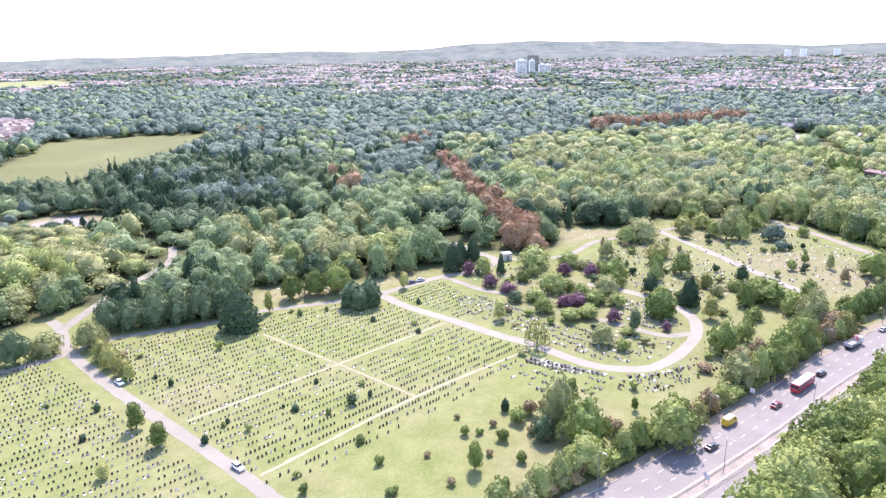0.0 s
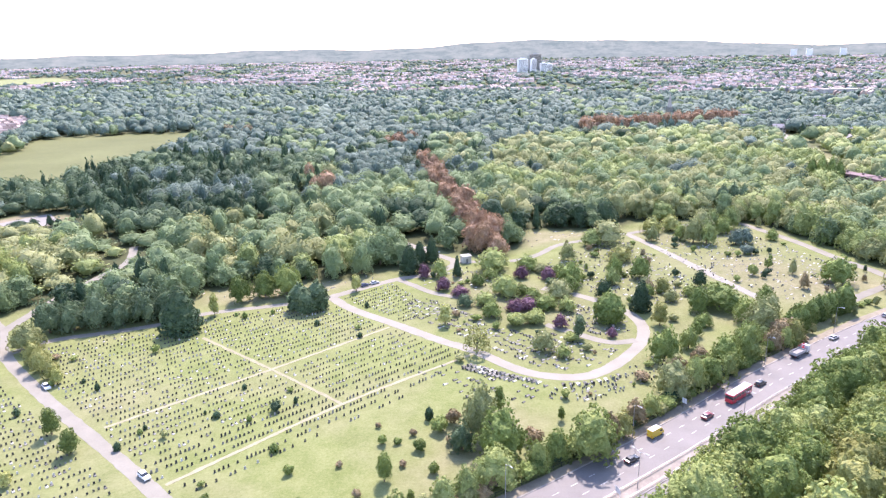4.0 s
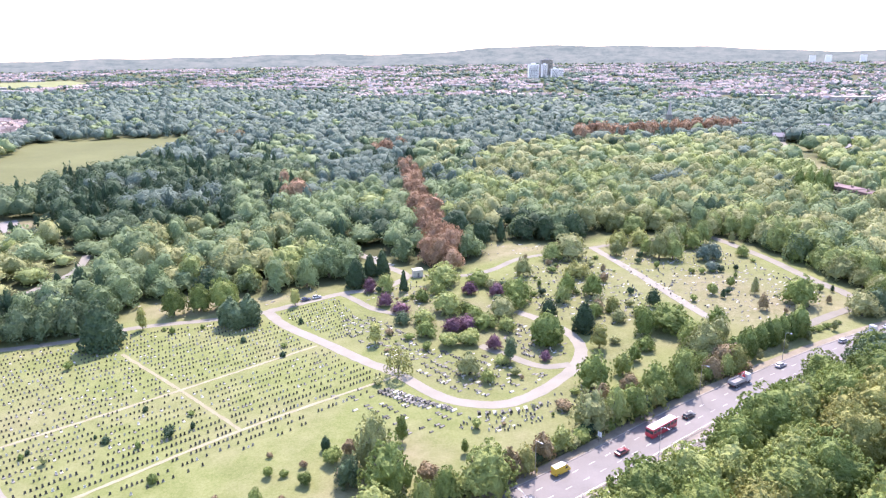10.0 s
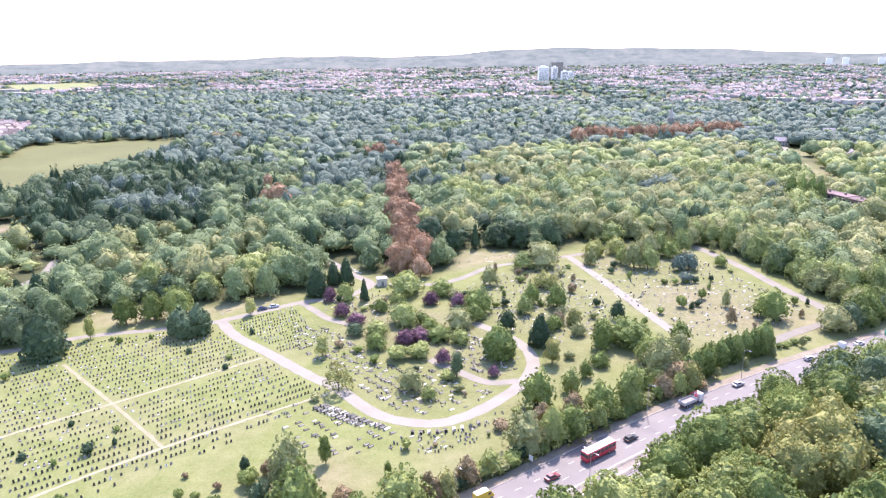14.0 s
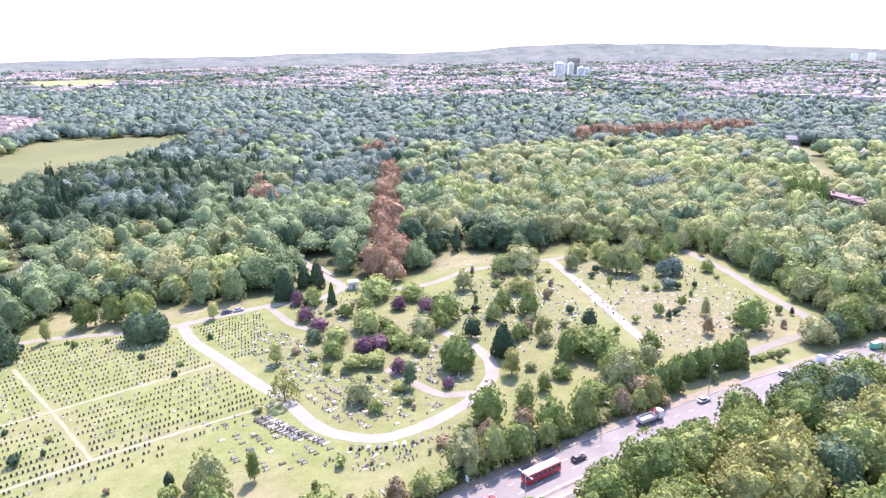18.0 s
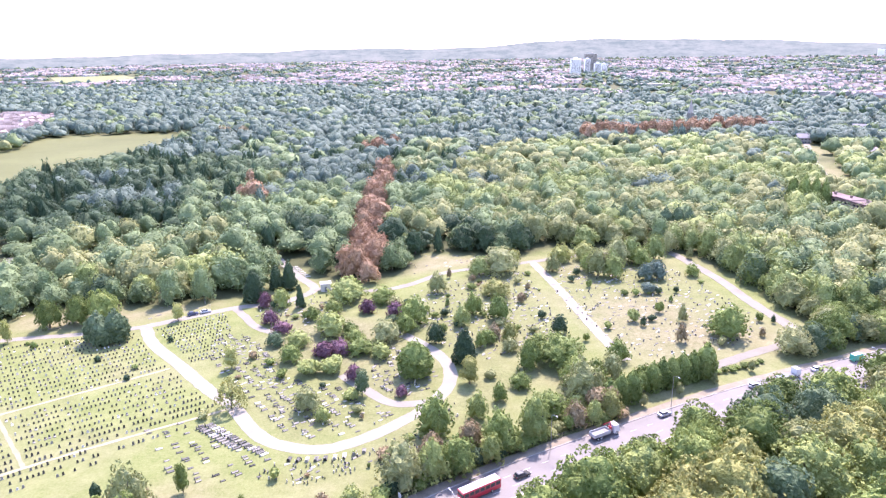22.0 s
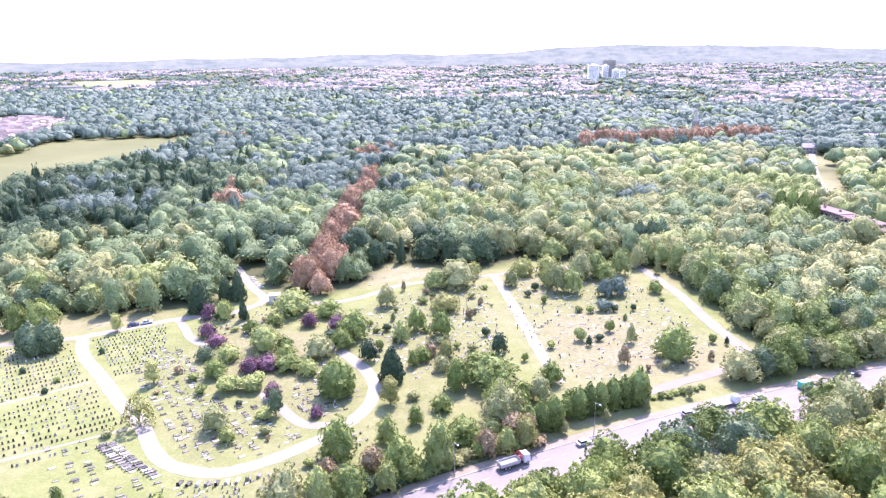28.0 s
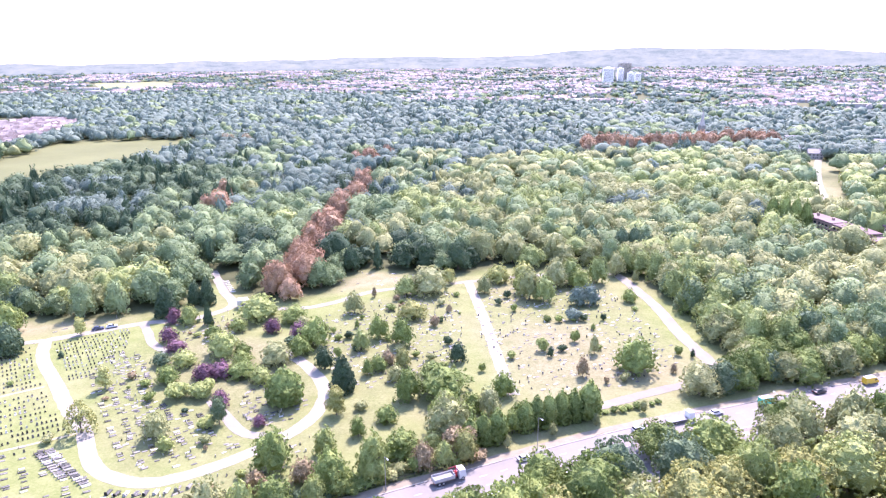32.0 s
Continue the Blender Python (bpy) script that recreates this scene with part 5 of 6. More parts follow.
def kerb_grave_root(m, label):
    e = thing("kerb_grave", label, "grave", "kerbed graves")
    part("kerb", boxes((-1.05, 1.05, -0.5, -0.36, -0.03, 0.22), (-1.05, 1.05, 0.36, 0.5, -0.03, 0.22), (-1.05, -0.9, -0.36, 0.36, -0.03, 0.22), (0.9, 1.05, -0.36, 0.36, -0.03, 0.22)), m, e)
    part("ledger", boxes((-0.89, 0.89, -0.35, 0.35, -0.02, 0.17)), m, e)
    bm = bmesh.new()
    tablet(bm, 0.8, 0.9, 0.12)
    bmesh.ops.rotate(bm, verts=bm.verts, cent=(0, 0, 0), matrix=Matrix.Rotation(radians(90), 3, 'Z'))
    bmesh.ops.translate(bm, verts=bm.verts, vec=(-1.14, 0, 0))
    part("headstone", bm, m, e)
    return e


LOOP_IN = [(10, 268), (2, 262), (10, 246), (22, 231), (34, 221), (43, 210), (51, 204), (58, 201), (70, 204), (79, 212), (80, 218), (70, 223), (60, 233), (50, 231), (38, 238), (30, 250), (20, 262)]
LOOP_EAST = [(70, 232), (80, 226), (86, 228), (89, 237), (88, 246), (80, 257), (70, 262), (66, 248)]
ROW_D = [(8, 199), (20, 207), (31, 207), (54, 191), (44, 178), (24, 185)]
OUTER = [(56, 192), (70, 193), (86, 208), (97, 226), (99, 214), (86, 194), (66, 181), (50, 183)]
EAST_SIDE = [(64, 285), (90, 264), (99, 252), (118, 262), (132, 275), (126, 310), (117, 350), (95, 346), (70, 318)]
NORTH_BIT = [(6, 290), (18, 276), (34, 278), (44, 290), (36, 302), (26, 312), (20, 302), (10, 296)]
MEADOW_P = [(137, 290), (127, 338), (126, 358), (178, 372), (196, 340), (206, 305), (205, 285), (172, 260), (154, 262)]
FIELD_EDGE = [(14, 248), (24, 238), (34, 226), (40, 232), (28, 252), (16, 264), (10, 262)]


def old_graves():
    rng = random.Random(41)
    roots = [kerb_grave_root(MARBLE, "pale marble kerbed grave on grass"), kerb_grave_root(STONE_GREY, "weathered grey kerbed grave on grass"), kerb_grave_root(STONE_DARK, "dark granite kerbed grave on grass")]
    used = [0, 0, 0]

    def put(x, y, a, k, s=1.0):
        m = pose(x, y, 0, 0, 0, a + rng.uniform(-5, 5)) @ Matrix.Diagonal((s, s, s * rng.uniform(0.7, 1.2), 1))
        if used[k]:
            copy_thing(roots[k], m)
        else:
            roots[k].matrix_basis = m
        used[k] += 1

    # the close rows beside the bend of the drive
    for row, n in ((0.0, 17), (2.6, 12)):
        for i in range(n):
            p = np.array((28.5, 205.5)) + np.array((0.862, -0.507)) * (i * 1.52) - U * row
            put(p[0] + rng.uniform(-0.2, 0.2), p[1], ROW_DEG, rng.choice((0, 1, 1, 2, 0)))
    for poly, du, dw, fill, cap in ((ROW_D, 4.2, 1.7, 0.5, 60), (LOOP_IN, 3.9, 1.6, 0.55, 170), (LOOP_EAST, 3.6, 1.6, 0.5, 60)):
        c, n = np.array(poly).mean(0), 0
        for i in range(-20, 21):
            for j in range(-40, 41):
                p = c + U * (i * du + rng.uniform(-0.4, 0.4)) + W * (j * dw + rng.uniform(-0.3, 0.3))
                if rng.random() < fill and n < cap and in_poly(p[:1], p[1:], poly)[0]:
                    put(p[0], p[1], ROW_DEG, rng.choice((0, 1, 1, 1, 2, 2)), rng.uniform(0.56, 0.82))
                    n += 1
    # white tombs beside the chapel drive, and dark ones along the outer bend
    for i in range(7):
        put(15.5 - i * 1.75, 334.5 + i * 2.2, 38, 0, 1.1)
    for i in range(9):
        put(57 + i * 2.3, 191.6 + 0.10 * i * i * 0.9, 96, rng.choice((2, 0, 1)), 1.0)
    # small weathered stones scattered elsewhere, sunk and leaning
    v0 = np.array([(sx * 0.5, sy * 0.5, z) for z in (0, 1) for sx, sy in ((-1, -1), (1, -1), (1, 1), (-1, 1))])
    f0 = np.array([(4, 5, 6), (4, 6, 7), (0, 1, 5), (0, 5, 4), (1, 2, 6), (1, 6, 5), (2, 3, 7), (2, 7, 6), (3, 0, 4), (3, 4, 7)])
    V, F, I, base = [], [], [], 0
    for poly, n in ((OUTER, 140), (EAST_SIDE, 620), (NORTH_BIT, 120), (MEADOW_P, 620), (LOOP_IN, 130), (LOOP_EAST, 120), (FIELD_EDGE, 60), (LAWN_N, 30), (LAWN_E, 25)):
        q = np.array(poly)
        got = 0
        while got < n:
            x, y = rng.uniform(*[q[:, 0].min(), q[:, 0].max()]), rng.uniform(q[:, 1].min(), q[:, 1].max())
            if not in_poly(np.array([x]), np.array([y]), poly)[0]:
                continue
            got += 1
            flat = rng.random() < (0.7 if poly is MEADOW_P else 0.15 if poly is OUTER else 0.55)
            size = (rng.uniform(1.0, 1.6), rng.uniform(0.45, 0.7), rng.uniform(0.05, 0.16)) if flat else (0.13, rng.uniform(0.4, 0.7), rng.uniform(0.4, 0.9))
            a, tilt = radians(ROW_DEG + rng.uniform(-12, 12)), rng.uniform(-0.12, 0.12)
            v = v0 * np.array(size)
            v[:, 0] += tilt * v[:, 2]
            V.append(np.c_[x + v[:, 0] * math.cos(a) - v[:, 1] * math.sin(a), y + v[:, 0] * math.sin(a) + v[:, 1] * math.cos(a), v[:, 2]])
            F.append(f0 + base)
            base += 8
            I.append(np.full(10, rng.choice((1, 1, 1, 2) if flat else (0, 1, 1, 1, 2, 2))))
    tagged(new("old_stones", mesh_of("old_stones", np.concatenate(V), np.concatenate(F), [STONE_DARK, STONE_GREY, MARBLE], np.concatenate(I))), "scattered weathered slabs and leaning headstones in grass", "gravestones", kind="stuff")


old_graves()


def small_plants():
    """Planted shrubs and little conifers among the graves."""
    rng = random.Random(51)
    for x, y in ((-63, 168), (-63.5, 166), (-63, 251), (-59, 249), (-49, 253), (-42, 191), (-24, 182), (-49, 176), (-45, 174), (-35, 172), (-95, 196), (-88, 191), (-24, 157), (-12, 259), (-11, 229), (-29, 241), (-104, 176), (-66, 158), (-100, 160), (-120, 178)):
        h = rng.uniform(1.3, 2.7)
        tree(x, y, h, h * rng.uniform(0.3, 0.5), "column", rng.choice(("dark", "dark", "mid")), "shrub", "small dark evergreen planted between headstones", "shrub", "evergreens among the headstones", variant="mid")
    for poly, n in ((LOOP_IN, 8), (EAST_SIDE, 26), (MEADOW_P, 12), (NORTH_BIT, 8), (OUTER, 7), (F1, 10), (F2, 10)):
        q = np.array(poly)
        got = 0
        while got < n:
            x, y = rng.uniform(q[:, 0].min(), q[:, 0].max()), rng.uniform(q[:, 1].min(), q[:, 1].max())
            if not in_poly(np.array([x]), np.array([y]), poly)[0] or min(poly_dist(np.array([x]), np.array([y]), p, False)[0] for p, _ in PATHS.values()) < 4:
                continue
            got += 1
            h = rng.uniform(1.0, 3.6)
            leaf = rng.choice(("mid", "mid", "dark", "light", "grey", "brown"))
            tree(x, y, h, h * rng.uniform(0.45, 0.9), "shrub", leaf, "shrub", LEAF_WORDS[leaf] + " shrub growing among old graves", "shrub", "shrubs among the graves", variant="mid")
    for x, y, h, r, leaf in ((104, 268, 5, 3.2, "mid"), (122, 268, 4.4, 3.2, "light"), (72, 296, 5.4, 3.6, "mid"), (64, 300, 4.6, 3.2, "grey"), (34, 284, 5.0, 3.4, "mid"), (40, 292, 5.4, 3.6, "light"), (56, 264, 5.4, 3.6, "mid"), (116, 236, 5.0, 3.4, "mid"), (112, 262, 5.0, 3.2, "grey")):
        tree(x, y, h * 1.1, r * 1.15, "full", leaf, "shrub", LEAF_WORDS[leaf] + " overgrown bush among old graves", "shrub", "shrubs among the graves")
    for x, y in ((176, 243.8), (164, 236.3), (152, 228), (190, 254)):
        tree(x, y, 4.0, 1.5, "tall", "grey", "sapling", "pale young sapling on the grass verge", "tree", "saplings on the verge", variant="mid")


small_plants()

# ---------- road furniture ----------
def lamp_root(double):
    e = thing("street_lamp", "tall grey steel street lamp with %s on the road" % ("two arms" if double else "one arm"), "street lamp", "street lamps")
    bm = bmesh.new()
    tube(bm, (0, 0, 0.0), (0, 0, 1.4), 0.13, 0.12, 8)
    tube(bm, (0, 0, 1.4), (0, 0, 9.6), 0.09, 0.06, 8)
    part("pole", bm, STEEL, e)
    for sgn in ((1, -1) if double else (1,)):
        bm = bmesh.new()
        tube(bm, (0, 0, 9.4), (0, sgn * 0.8, 9.9), 0.05, 0.045)
        tube(bm, (0, sgn * 0.8, 9.9), (0, sgn * 1.7, 10.0), 0.045, 0.04)
        arm = part("arm", bm, STEEL, e)
        part("lantern", boxes((-0.16, 0.16, min(sgn * 1.6, sgn * 2.4), max(sgn * 1.6, sgn * 2.4), 9.93, 10.1), bevel=0.05), PAINT["silver"], arm)
    return e


def nearest_s(x, y):
    return float(ROAD_S[np.argmin(np.hypot(ROAD[:, 0] - x, ROAD[:, 1] - y))])


def road_lamps():
    single, double = lamp_root(False), lamp_root(True)
    first = True
    for k, (x, y, d) in enumerate(((72, 158, 1.4), (125, 203, 1.4), (158, 228.5, 1.4), (34, 128, 1.4))):
        px, py, a = on_road(nearest_s(x + 1, y + 1), d)
        m = pose(px, py, 0.08, 0, 0, a + 180)
        if first:
            single.matrix_basis, first = m, False
        else:
            copy_thing(single, m)
    s0 = nearest_s(94, 181)
    for k, s in enumerate((s0, s0 + 152, s0 + 196, s0 - 45, s0 + 240)):
        x, y, a = on_road(s, 15.9)
        m = pose(x, y, 0.12, 0, 0, a)
        if k:
            copy_thing(double, m)
        else:
            double.matrix_basis = m


road_lamps()


def guard_rails():
    for d, label in ((14.35, "low grey steel guard rail along the median"), (17.45, "low grey steel guard rail along the median")):
        e = thing("guard_rail", label, "guard rail", "guard rails")
        for z0, z1 in ((0.55, 0.72), (0.85, 0.92)):
            strip("rail", ROAD[2:-4], d - 0.03, d + 0.03, z0, z1, STEEL, parent=e)
        bm = boxes((-0.05, 0.05, -0.05, 0.05, 0.1, 0.95))
        p0 = part("post", bm, STEEL, e)
        x, y, a = on_road(12, d)
        p0.matrix_basis = pose(x, y, 0, 0, 0, a)
        for s in np.arange(16, ROAD_S[-1] - 60, 4.0):
            x, y, a = on_road(s, d)
            c = p0.copy()
            scene.collection.objects.link(c)
            c.matrix_basis = pose(x, y, 0, 0, 0, a)


guard_rails()


def hedge_fence():
    """The low dark railings between the hedge and the verge."""
    e = thing("fence", "low dark steel railing fence along the hedge beside the road", "fence")
    i0, i1 = (int(np.searchsorted(ROAD_S, q)) for q in (24, 232))
    for z in (0.35, 1.2):
        strip("rail", ROAD[i0:i1], -0.83, -0.77, z, z + 0.07, PAINT["black"], parent=e)
    p0 = part("post", boxes((-0.04, 0.04, -0.04, 0.04, -0.02, 1.35)), PAINT["black"], e)
    for k, s in enumerate(np.arange(ROAD_S[i0] + 0.5, ROAD_S[i1 - 1], 2.6)):
        x, y, a = on_road(s, -0.8)
        c = p0
        if k:
            c = p0.copy()
            scene.collection.objects.link(c)
        c.matrix_basis = pose(x, y, 0.1, 0, 0, a)


hedge_fence()


def road_signs():
    x, y, a = on_road(nearest_s(87, 176), 1.2)
    e = thing("road_sign", "square white road sign with a dark symbol on a grey post", "road sign", m=pose(x, y, 0.08, 0, 0, a + 90))
    bm = bmesh.new()
    tube(bm, (0, 0, 0), (0, 0, 3.4), 0.05, 0.05, 8)
    part("post", bm, STEEL, e)
    board = part("board", boxes((-0.7, 0.7, -0.07, -0.03, 1.9, 3.4), bevel=0.015), PAINT["white"], e)
    part("symbol", boxes((-0.25, 0.25, -0.085, -0.072, 2.35, 2.95)), PAINT["black"], board, "dark square symbol")
    x, y, a = on_road(nearest_s(51, 147), 15.6)
    e = thing("direction_sign", "grey-backed direction sign on two posts in the median", "road sign", m=pose(x, y, 0.12, 0, 0, a + 70))
    for px in (-0.8, 0.8):
        bm = bmesh.new()
        tube(bm, (px, 0, 0), (px, 0, 2.6), 0.05, 0.05, 8)
        part("post", bm, STEEL, e)
    part("board", boxes((-1.1, 1.1, 0.06, 0.1, 1.3, 2.7), bevel=0.015), PAINT["silver"], e)


road_signs()

# ---------- vehicles ----------
def hull(profile, w, taper=0.0):
    """A body from a side outline (x, z), w wide, with the upper points drawn in."""
    bm = bmesh.new()
    zs = [z for _, z in profile]
    lo, hi = min(zs), max(zs)
    sidesets = []
    for sgn in (-1, 1):
        sidesets.append([bm.verts.new((x, sgn * (w / 2 - taper * (z - lo) / (hi - lo)), z)) for x, z in profile])
    bm.faces.new(sidesets[0])
    bm.faces.new(sidesets[1][::-1])
    n = len(profile)
    for i in range(n):
        bm.faces.new((sidesets[0][i], sidesets[1][i], sidesets[1][(i + 1) % n], sidesets[0][(i + 1) % n]))
    bmesh.ops.recalc_face_normals(bm, faces=bm.faces)
    bmesh.ops.bevel(bm, geom=list(bm.edges), offset=0.05, segments=1, affect='EDGES')
    return bm


def wheels(e, xs, half, r):
    for x in xs:
        for sgn in (-1, 1):
            bm = bmesh.new()
            tube(bm, (x, sgn * (half - 0.2), r), (x, sgn * half, r), r, r, 14)
            w = part("wheel", bm, RUBBER, e)
            bm = bmesh.new()
            tube(bm, (x, sgn * (half - 0.03), r), (x, sgn * (half + 0.015), r), r * 0.62, r * 0.58, 10)
            part("rim", bm, PAINT["silver"], w)


def lights(e, x0, x1, w, z, size=0.16):
    for x, nm, m in ((x0, "tail_light", PAINT["red"]), (x1, "headlight", PAINT["white"])):
        for sgn in (-1, 1):
            part(nm, boxes((x - 0.03, x + 0.03, sgn * w - size, sgn * w + size, z - 0.09, z + 0.09)), m, e)


def car(colour, label, estate=False):
    e = thing("car", label, "car", "vehicles")
    part("body", hull([(-2.15, 0.3), (2.1, 0.3), (2.15, 0.62), (1.95, 0.78), (0.85, 0.92), (-1.6, 0.95), (-2.12, 0.88)], 1.76, 0.06), PAINT[colour], e)
    back = -2.0 if estate else -1.65
    part("cabin_glass", hull([(back, 0.93), (0.95, 0.90), (0.25, 1.38), (back + 0.35, 1.40)], 1.6, 0.16), GLASS, e)
    part("roof", hull([(back + 0.3, 1.38), (0.3, 1.36), (0.1, 1.47), (back + 0.45, 1.48)], 1.34, 0.06), PAINT[colour], e)
    wheels(e, (-1.32, 1.32), 0.9, 0.32)
    lights(e, -2.13, 2.12, 0.62, 0.68)
    return e


def van(colour, label, box_body=False):
    e = thing("van", label, "van", "vehicles")
    if box_body:
        part("cargo_box", boxes((-3.4, 1.3, -1.1, 1.1, 0.75, 3.2), bevel=0.06), PAINT[colour], e)
        part("cab", hull([(1.35, 0.4), (3.0, 0.4), (3.05, 1.1), (2.7, 1.35), (2.15, 2.25), (1.35, 2.3)], 2.0, 0.1), PAINT[colour], e)
        part("chassis", boxes((-3.3, 1.4, -0.5, 0.5, 0.45, 0.74)), PAINT["black"], e)
        part("windscreen", hull([(2.25, 1.42), (2.76, 1.38), (2.3, 2.18), (2.2, 2.2)], 1.85, 0.1), GLASS, e)
        wheels(e, (-2.2, 2.2), 1.05, 0.4)
        lights(e, -3.42, 3.05, 0.75, 0.85)
    else:
        part("body", hull([(-2.6, 0.35), (2.55, 0.35), (2.6, 0.9), (2.3, 1.2), (1.55, 2.05), (1.3, 2.3), (-2.55, 2.35)], 2.0, 0.12), PAINT[colour], e)
        part("windscreen", hull([(1.62, 1.25), (2.32, 1.22), (1.62, 2.06), (1.5, 2.0)], 1.75, 0.1), GLASS, e)
        part("side_window", boxes((0.75, 1.6, -1.0, 1.0, 1.3, 1.85), bevel=0.03), GLASS, e)
        part("roof", boxes((-2.45, 1.2, -0.84, 0.84, 2.33, 2.42), bevel=0.03), PAINT["white"], e, "white roof panel")
        wheels(e, (-1.6, 1.65), 1.0, 0.36)
        lights(e, -2.6, 2.58, 0.75, 0.85)
    return e


def bus():
    e = thing("bus", "red single-deck city bus with a white roof", "bus", "vehicles")
    part("body", boxes((-5.5, 5.5, -1.25, 1.25, 0.35, 1.5), bevel=0.08), PAINT["red"], e)
    part("window_band", boxes((-5.42, 5.46, -1.22, 1.22, 1.5, 2.5), bevel=0.04), GLASS, e)
    for k in range(8):
        for sgn in (-1, 1):
            part("pillar", boxes((-5.3 + k * 1.5, -5.12 + k * 1.5, sgn * 1.225 - 0.015, sgn * 1.225 + 0.015, 1.48, 2.52)), PAINT["red"], e)
    part("cornice", boxes((-5.5, 5.5, -1.25, 1.25, 2.5, 2.85), bevel=0.06), PAINT["red"], e)
    part("roof", boxes((-5.3, 5.3, -1.12, 1.12, 2.85, 3.0), bevel=0.05), PAINT["white"], e, "white roof")
    wheels(e, (-2.9, 2.9), 1.25, 0.48)
    lights(e, -5.52, 5.52, 0.95, 0.8)
    return e


def truck(crane):
    e = thing("lorry", "white-cabbed lorry with %s" % ("a grey tipper body and a red crane" if crane else "a long flat bed"), "lorry", "vehicles")
    part("cab", hull([(2.3, 0.6), (4.2, 0.6), (4.25, 1.6), (4.0, 2.9), (2.3, 3.0)], 2.4, 0.1), PAINT["white"], e)
    part("windscreen", hull([(4.02, 1.65), (4.27, 1.62), (4.1, 2.6), (3.95, 2.62)], 2.1, 0.08), GLASS, e)
    part("chassis", boxes((-4.4, 2.4, -0.5, 0.5, 0.6, 0.95)), PAINT["black"], e)
    part("bed", boxes((-4.5, 1.1 if crane else 2.1, -1.22, 1.22, 0.96, 1.15), bevel=0.03), PAINT["grey"], e)
    if crane:
        for nm, b in (("side_board", (-4.5, 1.1, -1.24, -1.16, 1.15, 2.1)), ("side_board", (-4.5, 1.1, 1.16, 1.24, 1.15, 2.1)), ("tailboard", (-4.52, -4.44, -1.15, 1.15, 1.15, 2.1)), ("headboard", (1.04, 1.12, -1.15, 1.15, 1.15, 2.2))):
            part(nm, boxes(b), PAINT["silver"], e)
        part("load", boxes((-4.3, 0.9, -1.0, 1.0, 1.15, 1.7), bevel=0.2), CONCRETE, e)
        bm = boxes((1.4, 2.0, -0.4, 0.4, 0.96, 2.4))
        tube(bm, (1.7, 0, 2.3), (1.6, -0.3, 4.0), 0.16, 0.14)
        tube(bm, (1.6, -0.3, 4.0), (0.2, 0.9, 2.9), 0.13, 0.1)
        part("crane", bm, PAINT["red"], e, "folded red loading crane")
    wheels(e, (-3.2, -2.1, 3.3), 1.2, 0.5)
    lights(e, -4.52, 4.26, 0.9, 0.9)
    return e


def traffic():
    lanes = (4.3, 8.0, 11.8)
    moving = [(car("black", "black hatchback driving on the main road"), (67.4, 151.7)), (van("yellow", "yellow panel van with a white roof on the road"), (77, 163)),
              (car("maroon", "dark red hatchback driving on the main road"), (95, 170.5)), (bus(), (105.9, 184)), (car("black", "black car driving on the main road", True), (117, 190.5)),
              (truck(True), (139, 211)), (car("silver", "silver car driving on the main road"), (158, 222)), (truck(False), (199, 252)), (car("silver", "pale silver estate car on the road", True), (188, 243)),
              (van("green", "bright green panel van on the main road"), (227, 266)), (car("white", "white car driving on the main road"), (212, 255)), (car("black", "black car near the bend of the road"), (245, 276)), (van("yellow", "yellow delivery van far along the road"), (262, 288))]
    for e, (x, y) in moving:
        s = nearest_s(x, y)
        i = int(np.argmin(np.hypot(ROAD[:, 0] - x, ROAD[:, 1] - y)))
        d = float(np.dot(np.array((x, y)) - ROAD[i], ROAD_N[i]))
        s = s + float(np.dot(np.array((x, y)) - ROAD[i], (-ROAD_N[i][1], ROAD_N[i][0])))
        px, py, a = on_road(s, min(lanes, key=lambda q: abs(q - d)))
        e.matrix_basis = pose(px, py, 0.03, 0, 0, a)
    for e, x, y, a in ((car("white", "white car parked on the cemetery drive", True), -53.5, 146, -41), (car("white", "small white car parked beside the drive"), -105, 192.5, -44), (car("silver", "silver car parked beside the drive"), -12, 287, 36), (car("navy", "dark blue car parked by the drive"), -16, 284, 35)):
        e.matrix_basis = pose(x, y, 0.1, 0, 0, a)


traffic()

